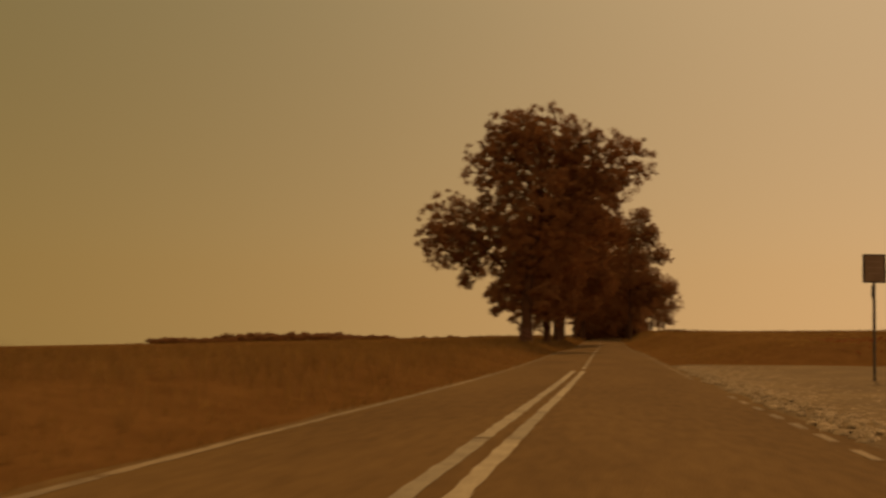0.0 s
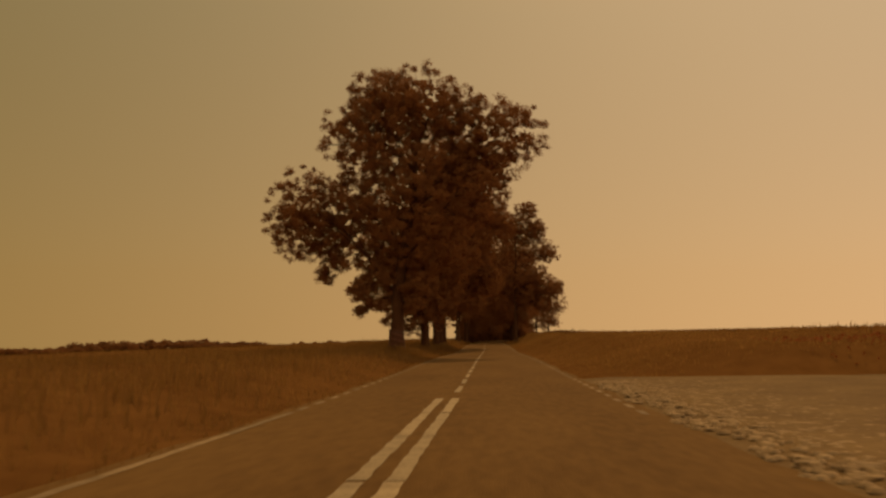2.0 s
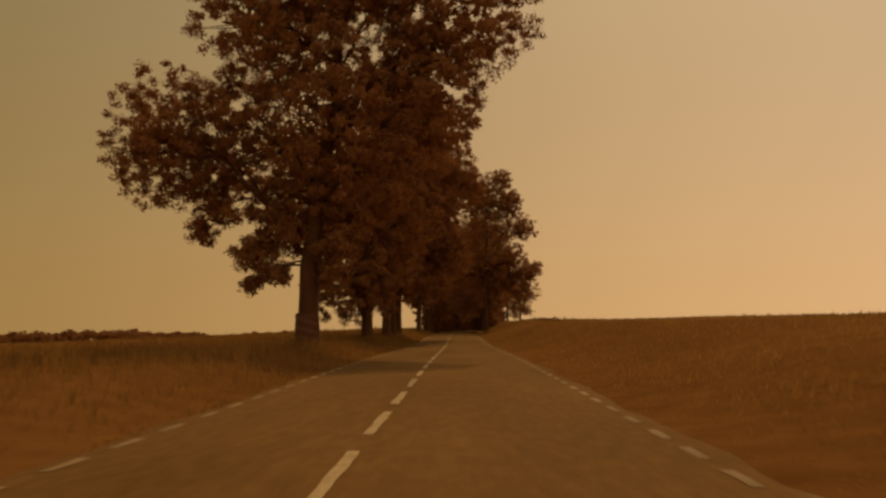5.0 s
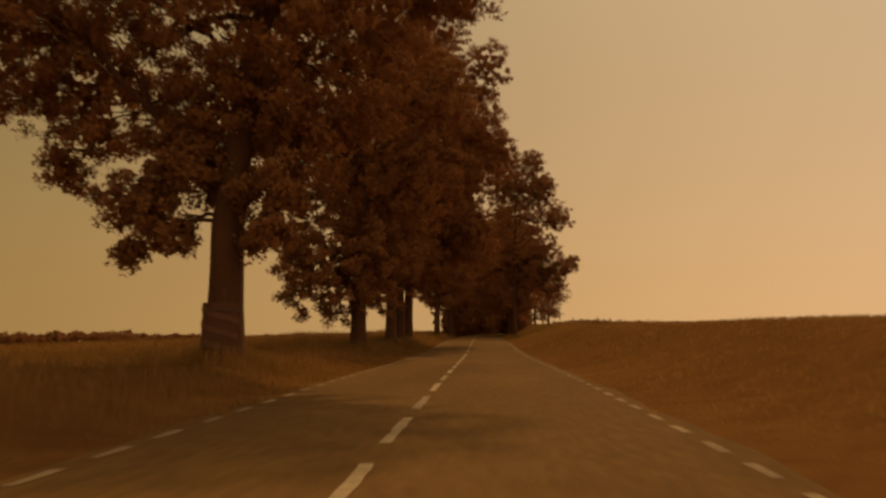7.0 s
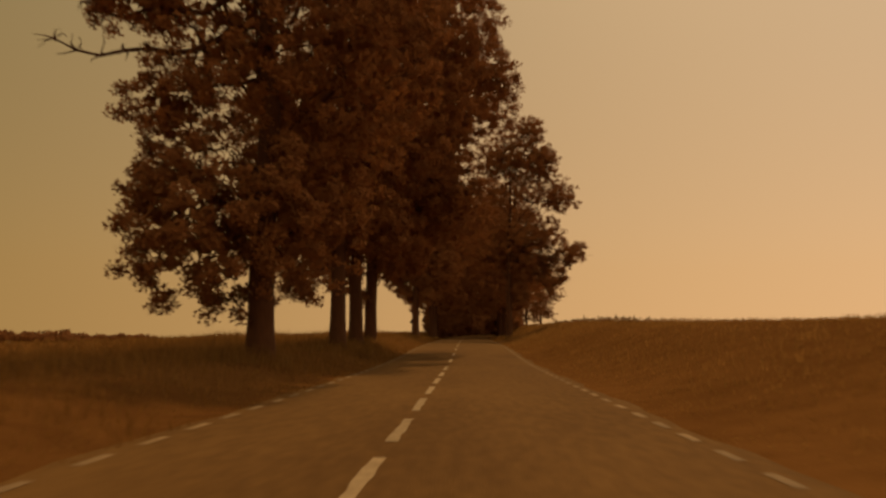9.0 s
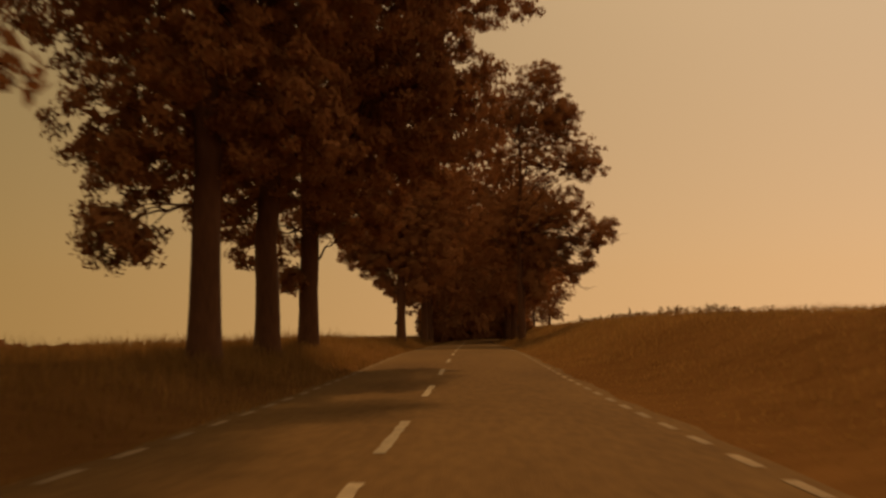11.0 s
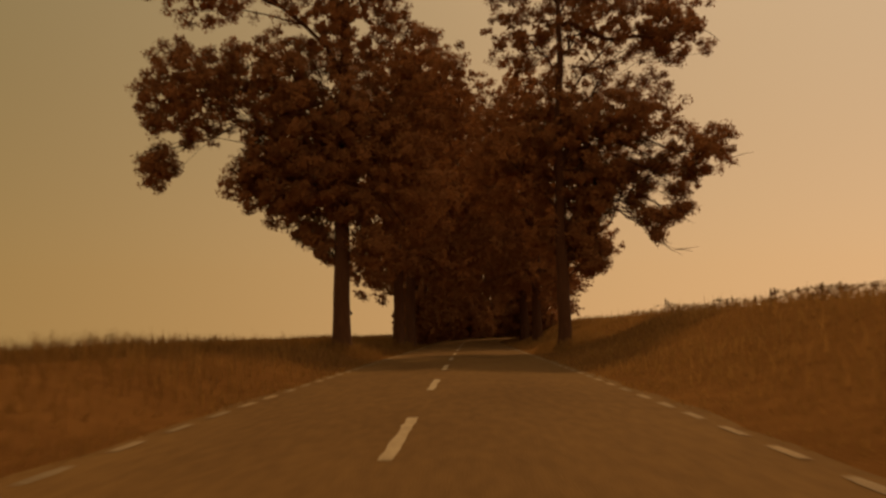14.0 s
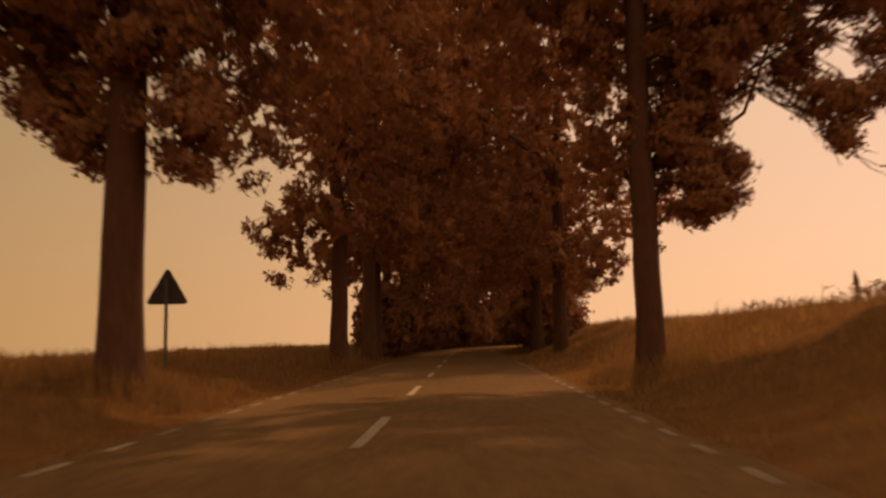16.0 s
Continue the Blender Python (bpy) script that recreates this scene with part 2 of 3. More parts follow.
def road_top(u, y):
    return float(road_z(y)) + float(np.interp(u, [LEFT - 0.1, LEFT * 0.5, 0.3, 1.6, RIGHT + 0.1], crown))


def marking_mesh(length, width, rng, paint=PAINT):
    """A thin painted bar with uneven, worn ends."""
    n = max(2, int(length / 0.25))
    vs, fs = [], []
    for i in range(n + 1):
        y = length * i / n + (rng.uniform(-0.05, 0.05) if i in (0, n) else 0)
        for s in (-1, 1):
            vs.append((s * (width / 2 + rng.uniform(-0.012, 0.012)), y, 0.005))
        if i:
            k = 2 * i
            fs.append((k - 2, k - 1, k + 1, k))
    me = bpy.data.meshes.new("dash")
    me.from_pydata(vs, [], fs)
    me.materials.append(paint)
    return me


def lay_marking(me, u, y, length, parent):
    ob = new("dash", me)
    z0, z1 = road_top(u, y), road_top(u, y + length)
    x0, x1 = float(road_mid(y)) + u, float(road_mid(y + length)) + u
    ob.matrix_world = Matrix.Translation((x0, y, z0 + 0.001)) @ Euler((math.atan2(z1 - z0, length), 0, -math.atan2(x1 - x0, length))).to_matrix().to_4x4()
    ob.parent = parent
    return ob


mr = random.Random(5)
centre_line = tagged(new("centre_line"), "faded white dashed centre line on the asphalt", "road marking", kind="structure")
edge_line = tagged(new("edge_line"), "faded white broken edge lines along the asphalt", "road marking", kind="structure")
long_dash = [marking_mesh(2.2, 0.105, mr) for _ in range(4)]
spaced_dash = [marking_mesh(2.8, 0.105, mr) for _ in range(4)]
for k in range(17):
    lay_marking(long_dash[k % 4], 0.0, 29.1 + 3.24 * k, 2.2, centre_line)
for k in range(16):
    lay_marking(spaced_dash[k % 4], 0.0, 84.5 + 6.62 * k, 2.8, centre_line)
solid = [marking_mesh(3.0, 0.13, mr) for _ in range(3)]
for k in range(14):
    lay_marking(solid[k % 3], -0.22, -14.6 + 3.0 * k, 3.0, centre_line)
    lay_marking(solid[(k + 1) % 3], 0.05, -14.6 + 3.0 * k, 3.0, centre_line)
short_dash = [marking_mesh(0.68, 0.1, mr, EDGE_PAINT) for _ in range(5)]
edge_solid = [marking_mesh(3.0, 0.1, mr, EDGE_PAINT) for _ in range(3)]
for k in range(13):
    lay_marking(edge_solid[k % 3], LEFT + 0.1, -14 + 3.0 * k, 3.0, edge_line)
for k in range(106):
    lay_marking(short_dash[k % 5], LEFT + 0.1, 25.4 + 1.29 * k, 0.68, edge_line)
for k in range(118):
    if not 18 < 8.0 + 1.29 * k < 24:
        lay_marking(short_dash[(k + 2) % 5], RIGHT - 0.12, 8.0 + 1.29 * k, 0.68, edge_line)

# the gravel mouth of a side road
sy = np.linspace(4.0, 36.5, 66)
sv = []
for y in sy:
    near = RIGHT - 0.2
    far = 7.6 + 11 * float(ease(21, 27, y)) * float(ease(36.4, 33, y)) + 0.4 * math.sin(y * 1.7)
    far = max(near + 0.3, far * float(ease(3.0, 7.0, y)) * float(ease(36.8, 35.0, y)))
    for i in range(25):
        u = near + (far - near) * (i / 24) ** 2.0
        x = float(road_mid(y)) + u
        cover = 0.045 + 0.08 * float(ease(2.6, 3.0, u) * (1 - ease(7.0, 8.0, u)) * ease(3, 6, y) * (1 - ease(33, 36, y)))
        zz = float(ground_z(x, y)) + cover - (0.06 if i == 24 else 0)
        rim = float(road_z(y)) - 0.045 + 0.017 * float(ease(RIGHT - 0.05, RIGHT + 0.25, u)) + 0.006 * math.sin(y * 3.1)
        zz = rim + (zz - rim) * float(ease(RIGHT + 0.05, RIGHT + 0.9, u))
        sv.append((x, y, road_top(RIGHT, y) - 0.06 if i == 0 else zz))
sf = [(j * 25 + i, j * 25 + i + 1, j * 25 + i + 26, j * 25 + i + 25) for j in range(len(sy) - 1) for i in range(24)]
side_road = tagged(mesh_ob("side_road", sv, sf, GRAVEL, smooth=True), "pale gravel mouth of a side road", "side road", kind="structure")


# ---- trees ----
def leaf_cloud(centres, radii, count, size, rng, out=None):
    """Leaves in tufts round the centres: verts and triangles; out: the way each tuft faces, to which its leaves turn."""
    n = len(centres) * count
    c = np.repeat(centres, count, 0)
    r = np.repeat(radii, count)
    d = rng.normal(size=(n, 3))
    d /= np.linalg.norm(d, axis=1, keepdims=True)
    p = c + d * (r * rng.random(n) ** 0.55)[:, None] * np.array([1.0, 1.0, 0.8])
    nm = rng.normal(size=(n, 3)) * 0.55 + (np.array([0, 0, 0.35]) + 0.45 * d if out is None else np.repeat(out, count, 0) + 0.35 * d)
    nm /= np.linalg.norm(nm, axis=1, keepdims=True) + 1e-6
    ax = np.cross(nm, rng.normal(size=(n, 3))) + np.array([0, 0, -0.25])
    ax /= np.linalg.norm(ax, axis=1, keepdims=True) + 1e-6
    sd = np.cross(nm, ax)
    s = (size * rng.uniform(0.65, 1.3, n))[:, None]
    v = np.stack([p - ax * s * 0.5 - sd * s * 0.36, p + ax * s * 0.68, p - ax * s * 0.42 + sd * s * 0.4], 1).reshape(-1, 3)
    return v, np.arange(3 * n).reshape(n, 3)


def tree(x, y, h, r, lobes, seed, label, density=1.0, leaf=0.115, count=66, lean=0.0, bare=(), boughs=(), airy=0.62):
    """lobes: centre and radii of the crown's masses in the world, and how full they are; bare: ends of dead limbs; boughs: bend and end of drooping limbs; airy: the lower, the more gaps."""
    rng, rr = np.random.default_rng(seed), random.Random(seed)
    z0 = float(ground_z(x, y))
    base = tagged(new("tree"), label, "tree", group="roadside trees")
    base.location = (x, y, z0)
    tv, tf = [], []
    top = h * 0.82
    levels = [-0.3, 0.0, 0.25, 0.6, 1.2, 2.0, 3.0, 4.5, 6.5, 9, 12, top] if top > 12 else [-0.3, 0, 0.25, 0.6, 1.2, 2, 3, top * 0.6, top]
    bends = [(rr.uniform(-1, 1), rr.uniform(-1, 1)) for _ in levels]

    def axis(hh):
        i = np.interp(hh, levels, [0 if l < 2 else 0.02 * l * b[0] for l, b in zip(levels, bends)])
        j = np.interp(hh, levels, [0 if l < 2 else 0.02 * l * b[1] for l, b in zip(levels, bends)])
        return Vector((float(i) + lean * max(0.0, hh - 3.3), float(j), hh))

    def girth(hh):
        return r * float(np.interp(hh, [-0.3, 0, 0.3, 0.8, 1.6, h * 0.35, top], [1.55, 1.38, 1.2, 1.06, 1.0, 0.78, 0.16]))

    n = 16
    tube(tv, tf, [axis(l) for l in levels], [girth(l) for l in levels], n)
    tv = [Vector(v) for v in tv]
    for i, v in enumerate(tv):
        a = axis(v.z) if v.z > 0 else Vector((0, 0, v.z))
        k = 1 + 0.07 * noise.noise(Vector((v.x * 3 + seed, v.y * 3, v.z * 0.7))) + 0.035 * math.sin(5 * math.atan2(v.y - a.y, v.x - a.x) + seed)
        tv[i] = ((v.x - a.x) * k + a.x, (v.y - a.y) * k + a.y, v.z)
    mesh_ob("trunk", tv, tf, BARK, base, smooth=True)

    def limb(points, r0, twigs, name="limb"):
        lv, lf = [], []
        tube(lv, lf, points, [r0 * (1 - 0.86 * i / (len(points) - 1)) for i in range(len(points))], 7)
        for q in twigs:
            i = rr.randrange(len(points) // 3, len(points))
            a, b = Vector(points[i]), Vector(q)
            mid = (a + b) / 2 + Vector((rr.uniform(-1, 1), rr.uniform(-1, 1), rr.uniform(0.1, 1))) * (b - a).length * 0.16
            ra = max(0.02, r0 * (1 - 0.86 * i / (len(points) - 1)) * 0.55)
            tube(lv, lf, [a, a.lerp(mid, 0.55) + Vector((0, 0, 0.05)), mid, b], [ra, ra * 0.75, ra * 0.5, 0.008], 4)
        return mesh_ob(name, lv, lf, BARK, base)

    allc, allr, allo, alld = [], [], [], []
    for lx, ly, lz, ax, ay, az, full in lobes:
        c = np.array([lx - x, ly - y, lz - z0])
        vol = ax * ay * az
        ax, ay, az = ax * 1.07, ay * 1.07, az * 1.07
        k = int(max(6, (26 + 20.0 * vol ** 0.80) * full * density))
        d = rng.normal(size=(k * 2, 3))
        d /= np.linalg.norm(d, axis=1, keepdims=True)
        rad = rng.random(k * 2) ** 0.42
        p = c + d * rad[:, None] * np.array([ax, ay, az])
        keep = [i for i in range(len(p)) if noise.noise(Vector(p[i] * 0.75) + Vector((seed, 0, 0))) + airy + (0.5 if full > 1.45 else 0) - 0.8 * max(0, rad[i] - 0.7) + rr.uniform(-0.15, 0.15) > 0]
        p, way = p[keep][:k], d[keep][:k]
        allc.append(p)
        allo.append(way)
        alld.append(rad[keep][:k])
        allr.append(rng.uniform(0.2, 0.38, len(p)))
        dist = math.hypot(c[0], c[1])
        start = axis(min(top * 0.97, max(2.6, c[2] - 0.75 * dist - 0.6)))
        if c[2] < 7.5 and dist > 1.2:            # low boughs droop from a higher fork
            start = axis(c[2] + 0.3 * dist)
        a, b = start, Vector(c)
        pts = []
        for i in range(8):
            t = i / 7
            q = a.lerp(b, t) + Vector((0, 0, math.sin(t * math.pi) * 0.13 * (b - a).length))
            if 0 < i < 7:
                q += Vector((rr.uniform(-1, 1), rr.uniform(-1, 1), rr.uniform(-1, 1))) * 0.045 * (b - a).length
            pts.append(q)
        tw = [tuple(p[rng.integers(len(p))]) for _ in range(min(len(p), int(7 + vol * 0.5)))] if len(p) else []
        limb(pts, max(0.05, r * 0.42 * min(1, 0.35 + vol / 40)), tw)
    for bend, end in boughs:
        c, b = (Vector((q[0] - x, q[1] - y, q[2] - z0)) for q in (bend, end))
        a = axis(c.z + 0.5 * c.xy.length)
        pts = [a * (1 - t) ** 2 + c * 2 * t * (1 - t) + b * t * t + Vector((rr.uniform(-1, 1), rr.uniform(-1, 1), rr.uniform(-1, 1))) * 0.07 for t in (i / 11 for i in range(12))]
        lv, lf = [], []
        tube(lv, lf, pts, [0.055 * (1 - 0.85 * i / 11) for i in range(12)], 7)
        for i in range(5, 12):                     # long hanging twigs that follow the limb
            for _ in range(2):
                way = (pts[min(i + 1, 11)] - pts[i - 1]).normalized() + Vector((rr.uniform(-0.5, 0.5), rr.uniform(-0.5, 0.5), rr.uniform(-0.5, 0.7)))
                q = pts[i] + way * rr.uniform(0.35, 0.8)
                tube(lv, lf, [pts[i], pts[i].lerp(q, 0.5) + Vector((rr.uniform(-0.08, 0.08), 0, rr.uniform(-0.05, 0.12))), q], [0.018, 0.012, 0.005], 4)
        mesh_ob("drooping_limb", lv, lf, BARK, base)
    for e in bare:
        b = Vector((e[0] - x, e[1] - y, e[2] - z0))
        a = axis(max(3, b.z + 0.6))
        pts = [a.lerp(b, i / 9) + Vector((0, rr.uniform(-0.12, 0.12), 0.16 * math.sin(i * 1.5) - 0.5 * math.sin(i / 9 * math.pi))) for i in range(10)]
        out_way = (b - a).normalized()
        tips = []
        for _ in range(26):
            f = rr.uniform(0.45, 1.0)
            p = a.lerp(b, f) + Vector((0, 0, -0.5 * math.sin(f * math.pi)))
            tips.append(tuple(p + (out_way * rr.uniform(0.2, 0.9) + Vector((0, rr.uniform(-0.5, 0.5), rr.uniform(-0.5, 0.6)))) * rr.uniform(0.5, 1.1)))
        lv, lf = [], []
        tube(lv, lf, pts, [0.11 * (1 - 0.8 * i / 9) for i in range(10)], 6)
        for q in tips:
            near = min(pts, key=lambda s: (s - Vector(q)).length)
            mid = near.lerp(Vector(q), 0.5) + Vector((rr.uniform(-0.1, 0.1), 0, rr.uniform(-0.08, 0.15)))
            tube(lv, lf, [near, mid, q], [0.025, 0.017, 0.007], 4)
        mesh_ob("dead_limb", lv, lf, BARK, base)
    allc, allr, allo, deep = np.concatenate(allc), np.concatenate(allr), np.concatenate(allo), np.concatenate(alld) < 0.58
    v, q = leaf_cloud(allc[~deep], allr[~deep], count, leaf, rng, allo[~deep])
    v2, q2 = leaf_cloud(allc[deep], allr[deep], max(6, count // 7), leaf * 2.3, rng, allo[deep])     # broad sprays deep inside
    array_mesh("crown", np.concatenate([v, v2]), np.concatenate([q, q2 + len(v)]), LEAF, base)
    return base


def row_lobes(x, y, h, road_side, rr, low=3.2):
    """A full, irregular crown for a tree of the avenue; road_side: +1 where the road lies to its right."""
    out = [(x + 0.4 * road_side, y, h * 0.45, 3.2, 3.0, h * 0.2, 1.0), (x, y, h * 0.68, 3.6, 3.2, h * 0.16, 0.9), (x + 0.5 * road_side, y, h * 0.85, 2.7, 2.6, h * 0.12, 0.7)]
    out += [(x + 3.3 * road_side, y, h * 0.55, 2.5, 2.6, h * 0.17, 0.9), (x + 3.0 * road_side, y + 1, h * 0.78, 2.3, 2.4, h * 0.12, 0.8)]
    for _ in range(5):
        a, z = rr.uniform(0, 2 * math.pi), rr.uniform(0.3, 0.75) * h
        d = rr.uniform(2.4, 4.2)
        out.append((x + d * math.cos(a), y + d * math.sin(a), z, rr.uniform(1.4, 2.2), rr.uniform(1.4, 2.2), rr.uniform(1.2, 2.0), 0.9))
    for _ in range(3):
        a = rr.uniform(0, 2 * math.pi)
        out.append((x + 2.2 * math.cos(a), y + 2.2 * math.sin(a), low + rr.uniform(1.2, 2.2), 1.5, 1.5, 1.3, 0.9))
    return out


tree(-5.6, 63.2, 17, 0.38, [
    (-11.3, 63.5, 8.7, 2.3, 2.2, 2.8, 1.35), (-9.2, 64.6, 7.0, 1.8, 1.9, 2.0, 1.2), (-8.6, 63.5, 9.4, 1.8, 1.9, 1.8, 1.1), (-8.4, 65.5, 4.4, 0.6, 0.8, 0.7, 0.5), (-7.2, 64.6, 5.5, 1.2, 1.3, 1.0, 0.9), (-10.3, 65, 5.1, 0.5, 0.7, 0.7, 0.5),
    (-7.1, 63.0, 13.0, 3.0, 3.0, 3.0, 1.05), (-6.6, 63.3, 15.5, 2.5, 2.5, 1.9, 1.0), (-4.4, 63.5, 15.2, 3.1, 3.0, 2.5, 1.05), (0.5, 63.5, 13.3, 2.8, 2.6, 2.3, 1.0), (-0.7, 62.8, 10.2, 2.1, 2.4, 2.3, 0.9),
    (-4.5, 63.5, 9.5, 3.8, 3.5, 4.3, 1.1), (-5.8, 64.6, 6.4, 1.9, 2.2, 1.6, 1.0), (-3.9, 63.6, 5.5, 1.2, 1.2, 0.8, 0.8), (-3.2, 64.0, 6.7, 1.4, 1.7, 1.3, 0.75), (-7.6, 63, 4.0, 0.9, 0.9, 0.8, 0.9), (-6.6, 63.6, 4.9, 1.2, 1.2, 1.0, 1.0), (-4.7, 62.8, 3.3, 0.6, 0.6, 0.55, 0.9), (-4.5, 62.8, 4.4, 0.85, 0.8, 0.75, 0.9), (-7.0, 63.2, 3.3, 0.8, 0.7, 0.45, 0.6), (-7.8, 63.2, 2.95, 0.28, 0.3, 0.32, 0.5), (-1.9, 63.3, 14.5, 1.9, 2.0, 1.8, 1.0), (-1.4, 63.3, 12.2, 1.5, 1.6, 1.5, 1.0)],
    1, "tall broadleaf tree with a lopsided crown on the grass verge", leaf=0.105, count=70, lean=0.15, density=1.3)
tree(-5.53, 82.4, 18, 0.33, [
    (-6.9, 82.0, 4.0, 2.4, 2.4, 2.5, 1.4), (-4.9, 83.0, 4.2, 2.0, 2.2, 2.3, 1.2), (-6.3, 82.5, 8.8, 2.6, 2.6, 2.6, 1.1), (-4.4, 83.0, 12.0, 3.2, 3.0, 3.0, 1.0), (-5.0, 83.0, 15.5, 2.6, 2.6, 2.2, 0.9),
    (-2.8, 83.0, 8.3, 2.0, 2.2, 2.2, 1.1), (-1.9, 83.0, 12.0, 1.8, 2.0, 2.0, 0.9), (-4.4, 84, 6.5, 2.2, 2.2, 2.2, 1.1), (-9.3, 82.2, 10.0, 1.5, 1.3, 1.0, 1.1), (-8.0, 82.2, 6.9, 1.3, 1.2, 1.5, 1.1), (-8.3, 82.2, 4.6, 1.0, 1.0, 1.2, 1.0), (-7.6, 82.4, 11.6, 1.7, 1.6, 1.6, 0.8), (-9.6, 82.3, 11.8, 1.8, 1.5, 0.9, 0.8), (-10.7, 82.4, 12.3, 1.4, 1.3, 0.9, 0.7)],
    2, "broadleaf tree with low dense foliage and a dead limb", bare=[(-11.1, 82.0, 8.7), (-10.4, 82.2, 9.8)])
for i, (x, y, s) in enumerate([(-5.45, 94.4, 31), (-5.4, 99.4, 42), (-5.35, 104.5, 53)]):
    tree(x, y, 21.5, 0.30, [
        (x + 0.2, y, 8.0, 2.9, 2.7, 3.6, 1.1), (x + 1.0, y, 13.0, 3.5, 2.9, 3.0, 1.0), (x + 1.4, y, 18.0, 3.1, 2.8, 3.2, 1.0), (x + 4.5, y - 0.5, 13.5, 2.2, 2.0, 1.7, 0.9),
        (x - 2.8, y, 10.5, 2.2, 2.4, 2.8, 0.9), (x - 1.8, y + 0.3 * i, 5.3 + 0.3 * i, 1.3, 1.5, 1.0, 0.8), (x - 2.4, y, 7.7, 1.6, 1.6, 1.3, 0.8), (x + 1.6, y + 0.5, 5.6, 1.5, 1.6, 1.3, 0.9), (x + 3.0, y, 9.2, 2.0, 2.0, 2.3, 1.0), (x + 4.0, y + 0.3, 11.2, 1.7, 1.8, 1.7, 0.9)] + ([(x + 4.6, y + 0.3, 7.2, 1.7, 1.8, 1.6, 1.0), (x + 2.8, y, 6.7, 1.4, 1.5, 1.3, 1.0)] if i else []) + ([(0.2, 107.0, 13.4, 2.3, 1.9, 1.6, 0.9), (-1.6, 105, 17, 2.4, 2.2, 2.4, 0.9)] if i == 2 else [])
        + [[(-7.0, 94.0, 3.2, 0.9, 1.0, 0.7, 0.9), (-6.7, 94.2, 4.6, 1.0, 1.0, 0.8, 0.9)], [(-6.6, 99.1, 4.3, 0.8, 0.8, 0.6, 0.7), (0.8, 99.4, 13.0, 1.3, 1.3, 1.4, 1.0), (0.0, 99.4, 18.2, 1.7, 1.6, 2.0, 1.0)], [(-6.9, 104.2, 4.0, 1.2, 1.2, 0.8, 0.9), (-5.9, 104.3, 3.0, 0.35, 0.4, 0.4, 0.6), (-4.2, 104.5, 4.35, 0.5, 0.6, 0.45, 0.45), (-3.1, 104.6, 4.5, 0.5, 0.5, 0.4, 0.4)]][i],
        s, "tall straight-trunked broadleaf tree in a close group of three", density=1.15, leaf=0.11, count=70)
tree(-5.2, 135.75, 21, 0.30, [
    (-10.6, 135.0, 9.9, 1.75, 2.0, 1.9, 1.5), (-7.0, 136.2, 7.8, 1.8, 1.6, 1.8, 1.5), (-11.6, 135.0, 7.4, 0.7, 0.8, 0.8, 0.9), (-9.9, 135.5, 14.8, 2.8, 2.4, 2.3, 0.6), (-5.6, 136.0, 8.5, 3.0, 3.0, 3.2, 1.1), (-8.3, 135.5, 6.9, 1.1, 1.3, 1.3, 1.0), (-6.8, 136, 6.1, 1.4, 1.5, 1.2, 1.0), (-5.1, 135.0, 8.2, 1.1, 0.6, 2.0, 1.5), (-4.6, 135.2, 5.9, 0.8, 0.6, 0.9, 1.5), (-6.2, 136.0, 5.0, 0.7, 0.8, 0.5, 0.9), (-5.75, 135.9, 4.4, 0.3, 0.5, 0.4, 0.6),
    (-2.9, 136.5, 7.2, 2.1, 2.4, 2.5, 1.1), (-5.2, 136.0, 13.2, 2.5, 2.6, 2.2, 0.7), (-8.0, 136, 18.0, 3.2, 2.8, 2.3, 1.1), (-4.8, 136, 18.6, 2.6, 2.8, 2.8, 1.1), (-3.9, 135.9, 4.5, 1.0, 1.2, 0.9, 0.9), (-7.8, 135.6, 10.5, 2.0, 2.0, 1.8, 1.5), (-2.6, 136.5, 10.8, 2.2, 2.3, 2.2, 0.9), (-3.3, 136.2, 15.0, 1.5, 1.7, 1.8, 0.5)],
    6, "tall broadleaf tree with an airy top on the verge", density=1.35, leaf=0.11, count=70)
